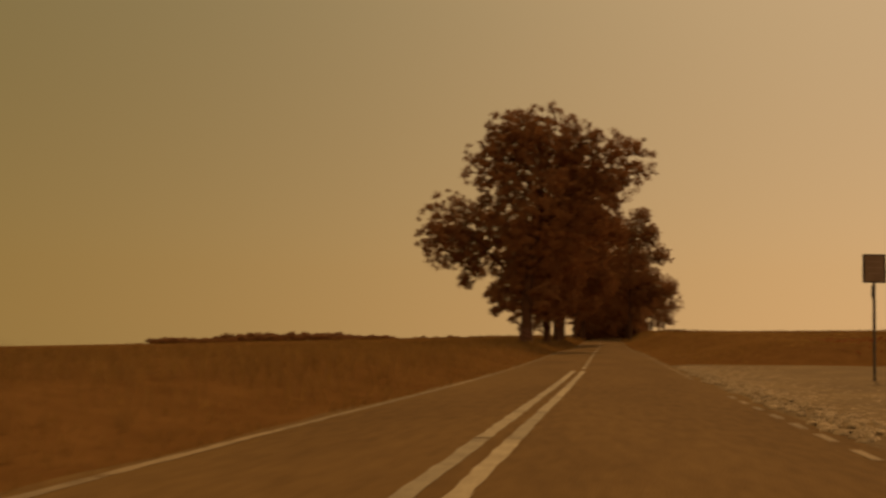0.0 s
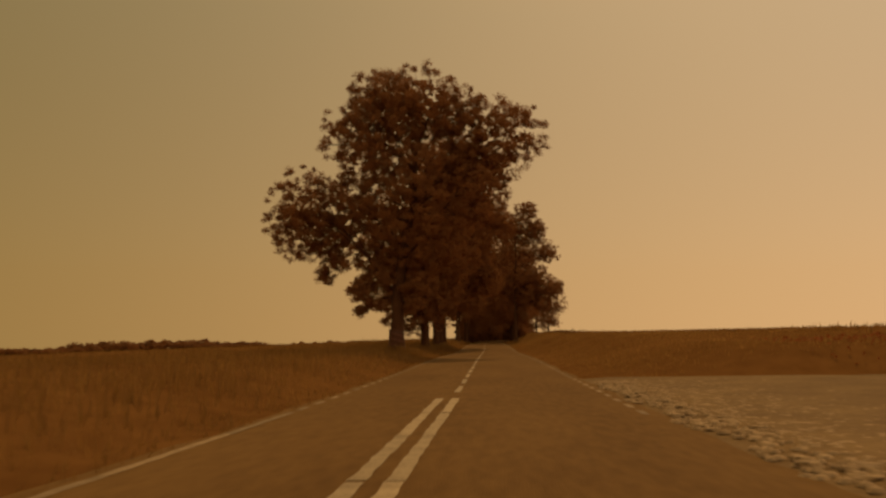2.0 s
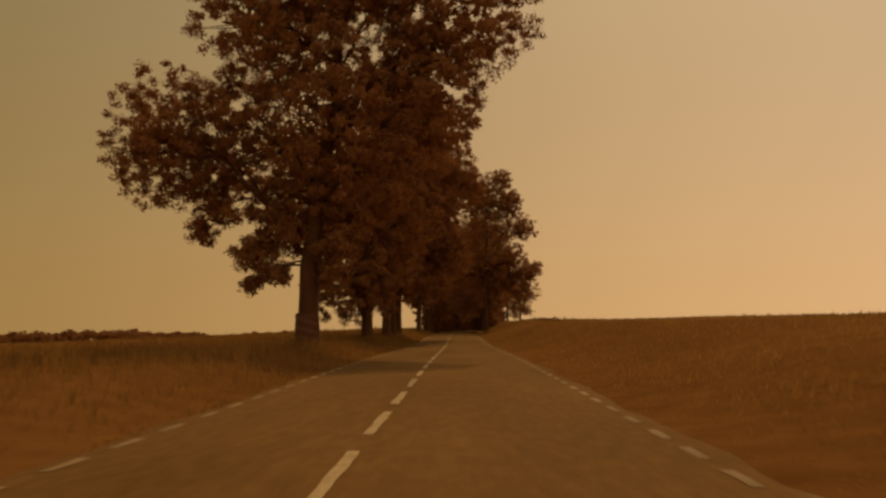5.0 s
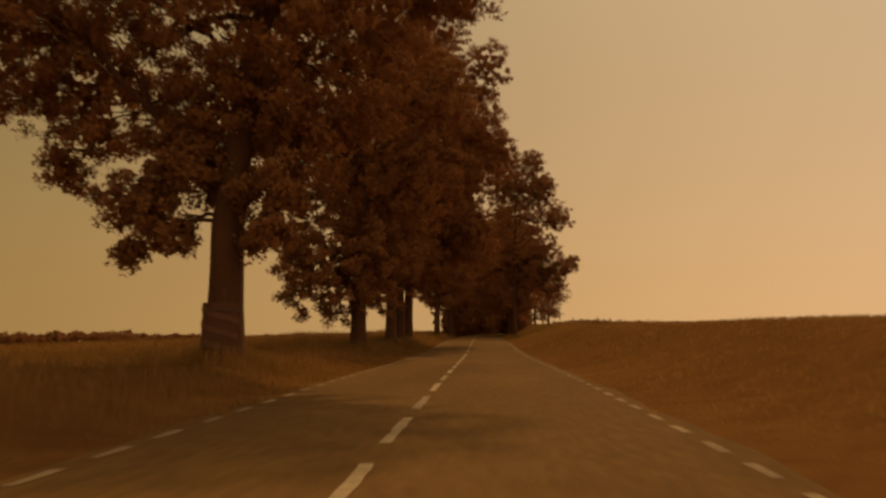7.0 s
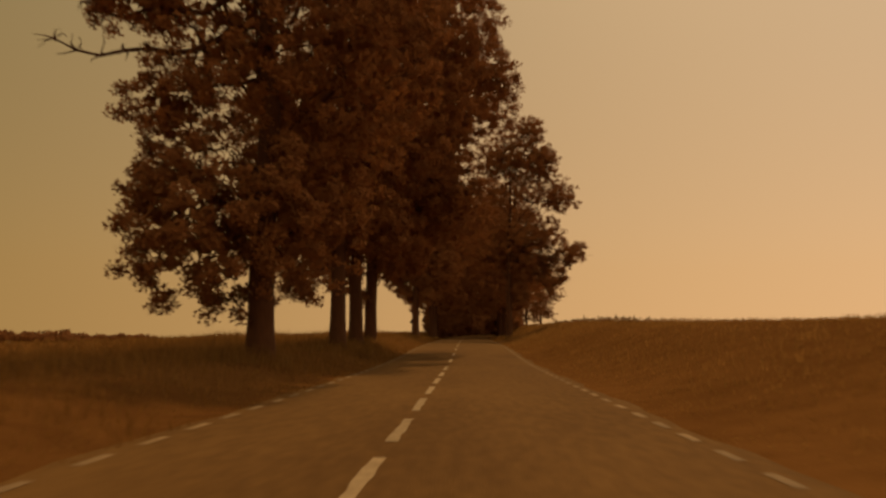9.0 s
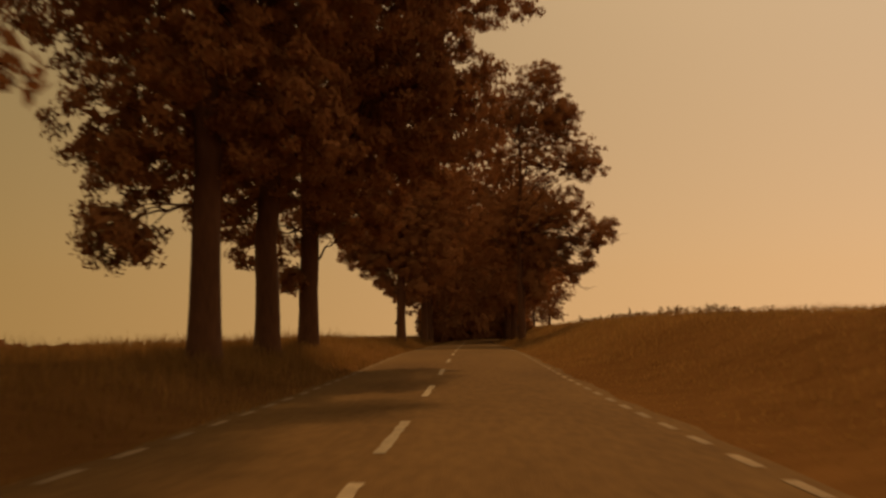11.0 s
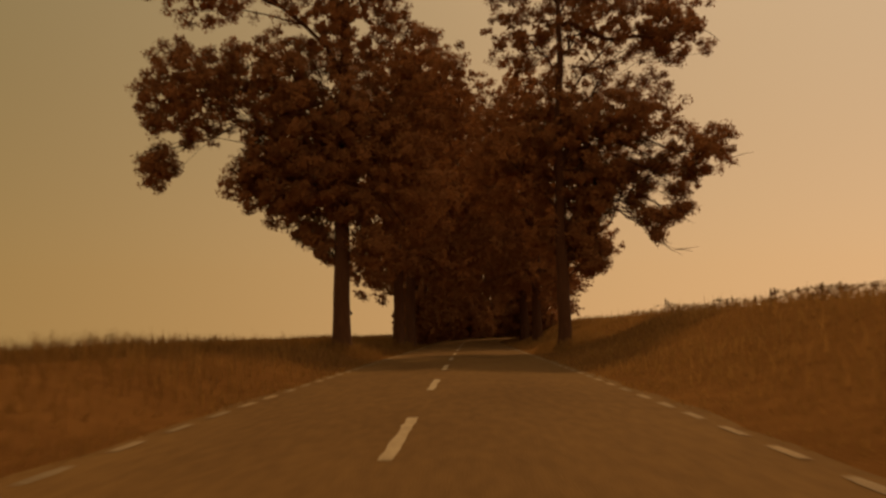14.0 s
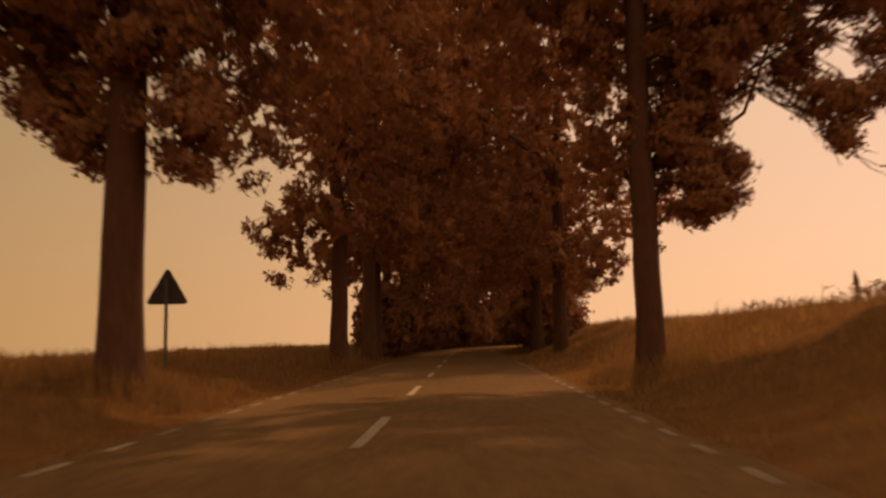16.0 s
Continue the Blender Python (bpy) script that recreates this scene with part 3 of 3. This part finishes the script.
tree(3.16, 140.5, 21, 0.26, [
    (8.8, 140.5, 8.6, 1.6, 1.7, 1.3, 0.65), (7.88, 140.5, 7.14, 0.46, 0.55, 0.4, 0.45), (6.71, 140.5, 6.05, 0.5, 0.55, 0.44, 0.5), (7.47, 140.5, 5.99, 0.55, 0.55, 0.46, 0.55), (8.18, 140.6, 6.39, 0.44, 0.44, 0.33, 0.45), (7.09, 140.4, 5.25, 0.42, 0.44, 0.31, 0.4), (6.16, 140.7, 6.62, 0.39, 0.44, 0.33, 0.4), (6.6, 140.8, 7.25, 0.5, 0.55, 0.4, 0.5), (6.27, 141.2, 8, 0.77, 0.77, 0.55, 0.6), (7.25, 140.8, 8.11, 0.61, 0.66, 0.44, 0.5), (8.68, 140.9, 8, 0.66, 0.66, 0.44, 0.5), (4.4, 140.4, 6.6, 0.9, 0.9, 0.8, 1.5), (3.9, 140.6, 5.6, 0.7, 0.8, 0.8, 1.5), (4.9, 140.1, 7.5, 1.0, 1.0, 0.8, 1.5), (4.75, 140.4, 4.7, 0.35, 0.5, 0.3, 0.5), (4.9, 141.0, 20.4, 1.8, 1.8, 1.4, 1.0), (4.4, 140.4, 4.1, 0.5, 0.7, 0.5, 0.6), (9.5, 140.4, 9.0, 0.9, 1.1, 0.75, 0.7), (7.4, 140.8, 14.4, 1.8, 2.0, 1.7, 0.7), (4.0, 141.0, 9.6, 3.1, 2.8, 2.8, 1.1), (3.8, 142.0, 9.0, 2.7, 1.6, 2.6, 1.5), (4.5, 141.0, 14.2, 3.2, 3.0, 2.2, 0.55), (8.4, 140.8, 13.9, 1.5, 1.6, 1.4, 0.7),
    (4.9, 141.0, 17.7, 2.5, 2.6, 2.7, 1.15), (2.6, 141.0, 18.0, 2.2, 2.4, 2.2, 1.1), (4.3, 140.8, 4.2, 0.6, 0.9, 0.6, 0.6), (4.0, 140.9, 5.3, 0.85, 1.1, 1.3, 1.0), (1.5, 141.2, 14.0, 1.4, 1.6, 1.6, 0.6), (1.2, 141.2, 17.2, 1.6, 1.9, 1.9, 0.7), (6.3, 141.0, 17.5, 1.6, 1.7, 1.6, 1.2), (0.9, 141.0, 8.4, 2.0, 2.4, 2.6, 1.0), (2.6, 141.5, 5.4, 1.2, 1.4, 1.1, 0.8), (6.6, 141, 10.5, 2.0, 2.2, 1.8, 0.8)],
    7, "slender broadleaf tree with long drooping boughs on the bank", leaf=0.11, count=62, lean=-0.016, density=1.35, bare=[(9.0, 140, 13.6)], airy=0.56, boughs=[((5.06, 141.1, 6.91), (7.69, 140.5, 4.61)), ((5.39, 141.2, 7.14), (6.93, 140.6, 5.19)), ((5.94, 141.2, 7.25), (8.13, 140.7, 6.11)), ((6.6, 140.6, 9.0), (9.9, 140.4, 8.3))])
tr = random.Random(77)
models = []
for side, x, y, hh, low, skirt in [(1, -4.65, 152.0, 19.5, 3.2, 1), (1, -4.6, 160.0, 20.5, 4.8, 0), (-1, 3.4, 160.0, 20, 3.2, 1)]:
    models.append(tree(x, y, hh, 0.28, row_lobes(x, y, hh, side, tr, low) + [(x - 1.5 * side, y, 4.9, 1.2, 1.3, 1.8, 1.0)] * skirt, 100 + int(y), "broadleaf avenue tree with dense dark foliage", density=0.52, leaf=0.16, count=34))
places = [(-4.9, 165), (-5.1, 173), (-5.0, 182), (-4.9, 191), (-5.2, 200), (3.2, 169.5), (3.3, 179), (3.2, 190), (3.4, 199)]
places += [(-5.2, 209 + 9 * i) for i in range(7)]
for i, (x, y) in enumerate(places):
    x = x + float(road_mid(y) - road_mid(160))
    s = tr.uniform(0.88, 1.12)
    left = x < float(road_mid(y))
    turn = tr.uniform(-28, 28) + (0 if left == (i % 3 < 2) else 180)
    copy_thing(models[i % 3], Matrix.Translation((x, y, float(ground_z(x, y)))) @ pose(0, 0, 0, 0, 0, turn) @ Matrix.Scale(s, 4))


# ---- bushes on the skyline of the fields ----
def bush(x, y, wx, h, seed):
    rng = np.random.default_rng(seed)
    z = float(ground_z(x, y))
    ob = tagged(new("bush"), "dark rounded bush at the far edge of the field", "bush", group="field hedge")
    ob.location = (x, y, z)
    tv, tf = [], []
    for _ in range(5):
        e = Vector((rng.uniform(-wx, wx) * 0.6, rng.uniform(-1, 1), h * rng.uniform(0.5, 0.85)))
        tube(tv, tf, [(0, 0, -0.2), e * 0.5 + Vector((0, 0, 0.2)), e], [0.09, 0.06, 0.015], 5)
    mesh_ob("stem", tv, tf, BARK, ob)
    k = 130
    d = rng.normal(size=(k, 3))
    d /= np.linalg.norm(d, axis=1, keepdims=True)
    p = d * (rng.random(k) ** 0.4)[:, None] * np.array([wx, wx * 0.7, h * 0.5]) + np.array([0, 0, h * 0.5])
    p[:, 2] *= 0.85 + 0.15 * np.sin(p[:, 0] * 2 + seed)
    v, q = leaf_cloud(p, rng.uniform(0.25, 0.5, k) * (0.6 + h * 0.15), 24, 0.2 + 0.04 * h, rng, d)
    array_mesh("foliage", v, q, LEAF, ob)
    return ob


br = random.Random(3)
for i in range(20):
    t = i / 19
    x, y = -82 + 34 * t + br.uniform(-1, 1), 152 + 30 * t + br.uniform(-2, 2)
    bush(x, y, br.uniform(3.0, 4.2), br.uniform(1.35, 1.65) * (1.25 if 0.3 < t < 0.75 else 0.75), 300 + i)
for i in range(5):
    bush(-60 + 4.5 * i + br.uniform(-2, 2), 265 + br.uniform(-6, 6), br.uniform(2.4, 3.4), br.uniform(1.1, 1.7), 340 + i)
# young growth that closes the avenue where the road turns away
for i in range(27):
    y = 203 + 1.7 * i
    x = float(road_mid(y)) - 4.0 + br.uniform(-0.8, 0.8)
    tagged(bush(x, y, br.uniform(2.2, 3.0), br.uniform(3.6, 6.4), 400 + i), "dense young undergrowth between avenue trunks", "bush", group="avenue undergrowth")
for i in range(14):
    y = 167 + 2.7 * i
    x = float(road_mid(y)) - 3.4 + br.uniform(-0.25, 0.25)
    tagged(bush(x, y, br.uniform(1.0, 1.3), br.uniform(2.8, 4.8), 460 + i), "dense young undergrowth between avenue trunks", "bush", group="avenue undergrowth")
for i in range(9):
    y = 171 + 4.3 * i
    x = float(road_mid(y)) + 5.0 + br.uniform(-0.5, 0.5)
    tagged(bush(x, y, br.uniform(1.7, 2.4), br.uniform(3.0, 4.6), 440 + i), "dense young undergrowth between avenue trunks", "bush", group="avenue undergrowth")


# ---- signs ----
def post_mesh(parent, height, radius, name="post"):
    vs, fs = [], []
    tube(vs, fs, [(0, 0, -0.3), (0, 0, height * 0.5), (0, 0, height)], [radius] * 3, 14)
    return mesh_ob(name, vs, fs, STEEL, parent, smooth=True)


def square_sign(x, y):
    z = float(ground_z(x, y))
    s = tagged(new("road_sign"), "square brown-grey framed sign panel on a thin leaning steel post", "road sign")
    post_mesh(s, 3.15 - z, 0.035)
    bm = bmesh.new()
    box(bm, 0.45, 0.02, 0.65, (0, -0.055, 2.89 - z), 0.004)
    panel = part("panel", bm, PLATE, s)
    for dz, wx in ((0.17, 0.3), (0.02, 0.34), (-0.12, 0.26)):
        bm = bmesh.new()
        box(bm, wx, 0.004, 0.02, (0, -0.066, 2.89 - z + dz), 0.001)
        part("text_bar", bm, PALE_BAR, panel, "faint unreadable line of text")
    for dx, dz, wx, wz in ((-0.238, 0, 0.04, 0.70), (0.238, 0, 0.04, 0.70), (0, 0.338, 0.44, 0.025), (0, -0.338, 0.44, 0.025)):
        bm = bmesh.new()
        box(bm, wx, 0.045, wz, (dx, -0.055, 2.89 - z + dz), 0.006)
        part("frame_bar", bm, DARK_STEEL, panel)
    for dz in (-0.2, 0.2):
        bm = bmesh.new()
        box(bm, 0.16, 0.05, 0.035, (0, -0.012, 2.89 - z + dz), 0.005)
        part("clamp", bm, DARK_STEEL, s)
    bm = bmesh.new()
    box(bm, 0.045, 0.06, 0.3, (-0.035, 0, 2.33 - z), 0.012)
    part("bracket", bm, DARK_STEEL, s, "dark bracket clipped to the post")
    s.matrix_world = pose(x, y, z, 0, 1.5, -6)
    return s


square_sign(6.52, 24.8)


def triangle_sign(x, y):
    z = float(ground_z(x, y))
    s = tagged(new("warning_sign"), "dark back of a triangular warning sign in the grass", "road sign")
    post_mesh(s, 2.58 - z, 0.03)
    bm = bmesh.new()
    side, cz, pts = 0.75, 2.36 - z, []
    for k in range(3):
        a = math.pi / 2 + k * 2 * math.pi / 3
        cx, cy = (side / math.sqrt(3) - 0.09) * math.cos(a), (side / math.sqrt(3) - 0.09) * math.sin(a)
        for j in range(-3, 4):
            b = a + j * math.pi / 9
            pts.append((cx + 0.05 * math.cos(b), cy + 0.05 * math.sin(b)))
    f = bm.faces.new([bm.verts.new((px, 0.05, cz + pz)) for px, pz in pts])
    r = bmesh.ops.extrude_face_region(bm, geom=[f])
    bmesh.ops.translate(bm, verts=[v for v in r["geom"] if isinstance(v, bmesh.types.BMVert)], vec=(0, 0.012, 0))
    bmesh.ops.recalc_face_normals(bm, faces=bm.faces)
    plate = part("plate", bm, DARK_STEEL, s)
    for dz in (-0.14, 0.12):
        bm = bmesh.new()
        box(bm, 0.12, 0.03, 0.03, (0, 0.036, cz + dz), 0.004)
        part("clamp", bm, STEEL, plate)
    s.matrix_world = pose(x, y, z, 0, 0, 4)
    return s


triangle_sign(-5.58, 138.6)


def hazard_board(x, y, r):
    """A curved board strapped round the road side of a trunk, with slanting stripes."""
    z = float(ground_z(x, y))
    s = tagged(new("hazard_board"), "dull striped hazard board strapped to a tree trunk", "hazard board")
    n = 14

    def shell(name, lo, hi, rad, mat, slant=0.0, owner=s):
        vs, fs = [], []
        for i in range(n + 1):
            a = math.pi * (1.04 + 0.92 * i / n)
            for rr_ in (rad, rad + 0.012):
                for zz in (lo, hi):
                    h_ = zz + slant * i / n
                    k_ = rr_ + 0.045 * max(0.0, 1 - h_ / 1.3)     # follows the flare of the trunk
                    vs.append((k_ * math.cos(a), k_ * math.sin(a), h_))
        for i in range(n):
            k, m = 4 * i, 4 * i + 4
            fs += [(k + 2, k + 3, m + 3, m + 2), (k, m, m + 1, k + 1), (k + 1, m + 1, m + 3, k + 3), (k, k + 2, m + 2, m)]
        fs += [(0, 1, 3, 2), (4 * n, 4 * n + 2, 4 * n + 3, 4 * n + 1)]
        return mesh_ob(name, vs, fs, mat, owner)

    board = shell("board", 0.15, 1.32, r, DULL_RED)
    for k in range(3):
        shell("stripe", 0.5 + 0.33 * k, 0.62 + 0.33 * k, r + 0.014, FADED, -0.34, board)
    for zz in (0.35, 1.15):
        shell("strap", zz, zz + 0.022, r + 0.028, STEEL)
    s.location = (x - 0.05, y, z)           # the board stands clear of the bark on the field side
    return s


hazard_board(-5.6, 63.2, 0.405)


# ---- grass, flowers and stones ----
def blades(name, x, y, height, width, seed, mat, label, lean=0.35):
    """A stand of grass blades, each two quads bent by the wind."""
    rng = np.random.default_rng(seed)
    n = len(x)
    z = ground_z(x, y) - 0.03
    a = rng.uniform(0, 2 * np.pi, n)
    s = np.stack([np.cos(a), np.sin(a), 0 * a], -1) * (width * rng.uniform(0.7, 1.4, n))[:, None]
    b = rng.uniform(0, 2 * np.pi, n)
    d = np.stack([np.cos(b), np.sin(b), 0 * b], -1) * (height * lean * rng.random(n))[:, None]
    p = np.stack([x, y, z], -1)
    up = np.stack([0 * a, 0 * a, height], -1)
    v = np.stack([p - s, p + s, p + d * 0.3 + up * 0.55 + s * 0.7, p + d * 0.3 + up * 0.55 - s * 0.7, p + d + up + s * 0.12, p + d + up - s * 0.12], 1).reshape(-1, 3)
    k = 6 * np.arange(n)[:, None]
    q = np.concatenate([k + np.array([[0, 1, 2, 3]]), k + np.array([[3, 2, 4, 5]])], 0)
    ob = array_mesh(name, v, q, mat)
    return tagged(ob, label, "grass", kind="stuff")


def scatter(n, u0, u1, y0, y1, seed, power=1.0):
    rng = np.random.default_rng(seed)
    y = rng.uniform(y0, y1, n)
    u = u0 + (u1 - u0) * rng.random(n) ** power
    x = road_mid(y) + u
    patch = 0.6 + 0.35 * np.sin(x * 0.8 + np.sin(y * 0.37) * 2) * np.sin(y * 0.55 + x * 0.2) + 0.25 * np.sin(y * 1.9 + x * 1.3)
    h = np.clip(patch, 0.15, 1.2) * rng.uniform(0.5, 1.15, n)
    return x, y, h


x, y, h = scatter(62000, LEFT - 0.02, -16, 2, 190, 11, 1.5)
blades("verge_grass", x, y, (0.1 + h * 0.42) * (1 + 0.45 * ease(86, 98, y) * (1 - ease(112, 125, y))) * (0.3 + 0.6 * ease(0, 2.0, road_mid(y) + LEFT - x)), 0.010, 1, GRASS, "tall dry golden-brown grass on the verge", lean=0.55)
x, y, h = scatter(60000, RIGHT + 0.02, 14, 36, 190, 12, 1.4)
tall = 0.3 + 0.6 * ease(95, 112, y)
blades("bank_grass", x, y, (0.1 + h * 0.36 * tall) * (0.3 + 0.6 * ease(0, 2.0, x - road_mid(y) - RIGHT)), 0.010, 2, LIT_GRASS, "tall dry grass on the bank beside the road", lean=0.6)
x, y, h = scatter(9000, 9.5, 40, 2, 21, 13, 1.3)
blades("corner_grass", x, y, 0.06 + h * 0.16, 0.014, 3, GRASS, "dry grass behind the gravel corner")
x, y, h = scatter(24000, -16, -70, 0, 230, 14, 1.6)
blades("field_grass", x, y, 0.15 + h * 0.3, 0.03, 4, GRASS, "wide field of dry brown grass")
x, y, h = scatter(15000, 14, 70, 30, 230, 15, 1.5)
blades("hill_grass", x, y, 0.12 + h * 0.2, 0.03, 5, GRASS, "dry grass on the rising field")
x, y, h = scatter(420, 5.5, 13, 108, 170, 16, 1.0)
keep = np.sin(x * 1.7 + 2) * np.sin(y * 0.9) > 0.35
x, y, h = x[keep], y[keep], h[keep]
blades("seed_stalks", x, y, 0.35 + 0.35 * h, 0.012, 6, GRASS, "sparse tall seed stalks along the bank crest", lean=0.25)
x, y, h = scatter(260, -4.5, -12, 95, 140, 17, 1.0)
blades("seed_stalks", x, y, 0.3 + 0.3 * h, 0.012, 7, GRASS, "sparse tall seed stalks in the verge grass", lean=0.25)
# rank tufts that hide the feet of the trunks
for seed, (tx, ty) in enumerate([(-5.6, 63.2), (-5.53, 82.4), (-5.45, 94.4), (-5.4, 99.4), (-5.35, 104.5), (-5.2, 135.75), (3.1, 140.5), (-4.65, 152.0)]):
    rng = np.random.default_rng(500 + seed)
    far, way = 0.42 + np.abs(rng.normal(0, 0.8, 1800)), rng.uniform(0, 2 * np.pi, 1800)
    x, y = tx + far * np.cos(way), ty + 1.2 * far * np.sin(way)
    keep = (x < road_mid(y) + LEFT - 0.25) | (x > road_mid(y) + RIGHT + 0.3)
    x, y, far = x[keep], y[keep], far[keep]
    blades("rank_grass", x, y, rng.uniform(0.25, 0.62, len(x)) * (1 - 0.22 * np.clip(far, 0, 2.4)), 0.009, 600 + seed, GRASS, "rank dry grass round the foot of a tree", lean=0.55)
rng = np.random.default_rng(21)
px, py = rng.uniform(8.5, 19, 500), rng.uniform(35.5, 41, 500)
c = np.stack([px, py, ground_z(px, py) + rng.uniform(0.05, 0.2, 500)], -1)
v, q = leaf_cloud(c, np.full(500, 0.05), 3, 0.07, rng)
tagged(array_mesh("poppies", v, q, PETAL), "scattered red poppies in the dry grass", "flowers", kind="stuff")


def spire_weed(x, y, h, seed):
    """A tall dry weed: a stem with a thick seed spike, small side spikes and drooping leaves."""
    rr = random.Random(seed)
    w = tagged(new("spire_weed"), "tall dry weed with a thick brown seed spike", "weed", group="weeds on the bank")
    w.location = (x, y, float(ground_z(x, y)))
    lean = Vector((rr.uniform(-0.14, 0.14), rr.uniform(-0.1, 0.1), 1))
    vs, fs = [], []
    tube(vs, fs, [(0, 0, -0.06), lean * h * 0.3, lean * h * 0.6], [0.014, 0.012, 0.010], 6)
    mesh_ob("stem", vs, fs, WEED, w)
    vs, fs = [], []
    tube(vs, fs, [lean * h * t for t in (0.5, 0.58, 0.7, 0.82, 0.93, 1.0)], [0.012, 0.03, 0.036, 0.033, 0.022, 0.006], 7)
    for _ in range(rr.randint(0, 2)):
        a = rr.uniform(0, 2 * math.pi)
        o, e = lean * h * 0.5, Vector((0.1 * math.cos(a), 0.1 * math.sin(a), 0.26 * h))
        tube(vs, fs, [o, o + e * 0.5, o + e * 0.8, o + e], [0.009, 0.02, 0.018, 0.005], 6)
    mesh_ob("seed_spike", vs, fs, WEED, w, smooth=True)
    vs, fs = [], []
    for k in range(9):
        a, z, n = rr.uniform(0, 2 * math.pi), h * rr.uniform(0.05, 0.5), rr.uniform(0.1, 0.2)
        d, side = Vector((math.cos(a), math.sin(a), 0)), Vector((-math.sin(a), math.cos(a), 0)) * 0.03
        o = lean * z
        q = len(vs)
        vs += [tuple(o), tuple(o + d * n * 0.5 + side + Vector((0, 0, 0.05))), tuple(o + d * n - Vector((0, 0, 0.03))), tuple(o + d * n * 0.5 - side + Vector((0, 0, 0.05)))]
        fs.append((q, q + 1, q + 2, q + 3))
    mesh_ob("foliage", vs, fs, GRASS, w)
    return w


wr = random.Random(88)
for x, y, h in [(7.4, 141.2, 0.62), (7.62, 141.5, 0.55), (7.9, 141.0, 0.4), (7.75, 122.1, 0.66), (8.3, 121.4, 0.45), (8.9, 120.6, 0.5), (9.5, 119.8, 0.7), (9.9, 120.9, 0.55), (7.2, 124.6, 0.4), (6.9, 127.0, 0.42), (8.2, 130.4, 0.5), (8.6, 133.5, 0.45), (8.8, 137.2, 0.5), (9.4, 138.6, 0.6), (10.2, 116.4, 0.6), (10.8, 114.8, 0.5)]:
    spire_weed(x, y, h, wr.randrange(9999))
# low scrubby weeds in patches along the crest of the bank
rng = np.random.default_rng(61)
wy = rng.uniform(106, 148, 1500)
wx = road_mid(wy) + 8.6 + np.abs(rng.normal(0, 1.5, 1500))
keep = np.sin(wy * 0.9 + 0.4) + 0.6 * np.sin(wy * 2.3 + wx) > 0.15
wx, wy = wx[keep], wy[keep]
c = np.stack([wx, wy, ground_z(wx, wy) + rng.uniform(0.05, 0.34, len(wx))], -1)
v, q = leaf_cloud(c, np.full(len(c), 0.11), 9, 0.06, rng)
tagged(array_mesh("bank_weeds", v, q, WEED), "patches of low scrubby weeds along the bank crest", "weeds", kind="stuff")

# flat pale stones along the broken edge of the side road
stones = []
for k in range(6):
    n = 7
    bm = bmesh.new()
    ring = [(mr.uniform(0.75, 1.15) * math.cos(2 * math.pi * j / n), mr.uniform(0.75, 1.15) * math.sin(2 * math.pi * j / n)) for j in range(n)]
    low_ring = [bm.verts.new((px * 0.16, py * 0.11, -0.02)) for px, py in ring]
    top_ring = [bm.verts.new((px * 0.14, py * 0.095, 0.028)) for px, py in ring]
    for j in range(n):
        bm.faces.new((low_ring[j], low_ring[(j + 1) % n], top_ring[(j + 1) % n], top_ring[j]))
    bm.faces.new(top_ring)
    me = bpy.data.meshes.new("stone")
    bm.to_mesh(me)
    bm.free()
    me.materials.append(STONE)
    stones.append(me)
for k in range(290):
    y = mr.uniform(7.0, 33.0)
    u = RIGHT + 0.06 + abs(mr.gauss(0, 1.0)) + 0.25 * math.sin(y * 0.8) ** 2
    x = float(road_mid(y)) + u
    ob = new("stone", stones[k % 6])
    s = mr.uniform(0.3, 0.75)
    lift = 0.04 + 0.08 * float((1 - ease(7.0, 8.0, u)) * ease(3, 6, y) * (1 - ease(33, 36, y)))
    ob.matrix_world = pose(x, y, float(ground_z(x, y)) + lift, 0, 0, mr.uniform(-35, 35)) @ Matrix.Diagonal((s * 1.2, s, mr.uniform(0.1, 0.22), 1))
    ob.parent = side_road
# smaller chips between them, too many to pick apart
cr = np.random.default_rng(31)
n = 2600
cy = cr.uniform(6.0, 34.0, n)
cu = RIGHT + 0.03 + np.abs(cr.normal(0, 1.5, n)) + 0.2 * np.sin(cy * 0.8) ** 2
cx = road_mid(cy) + cu
cz = ground_z(cx, cy) + 0.035 + 0.08 * (1 - ease(7.0, 8.0, cu)) * ease(3, 6, cy) * (1 - ease(33, 36, cy))
a, size = cr.uniform(0, 2 * np.pi, n), cr.uniform(0.02, 0.07, n)
ring = []
for j in range(4):
    q = a + j * np.pi / 2
    ring.append(np.stack([cx + 1.4 * size * np.cos(q), cy + size * np.sin(q), cz - 0.02], -1))
for j in range(4):
    q = a + j * np.pi / 2 + 0.2
    ring.append(np.stack([cx + 0.9 * size * np.cos(q), cy + 0.65 * size * np.sin(q), cz + 0.1 * size + 0.012 * cr.random(n)], -1))
v = np.stack(ring, 1).reshape(-1, 3)
k = 8 * np.arange(n)[:, None]
q = np.concatenate([k + np.array([f]) for f in ((4, 5, 6, 7), (0, 1, 5, 4), (1, 2, 6, 5), (2, 3, 7, 6), (3, 0, 4, 7))], 0)
tagged(array_mesh("stone_chips", v, q, STONE, side_road), "small pale stone chips in the gravel", kind="stuff")

# ---- from plan units to metres ----
for ob in list(scene.objects):
    if ob.parent is None and ob.type in {"MESH", "EMPTY"}:
        ob.matrix_basis = Matrix.Scale(M, 4) @ ob.matrix_basis
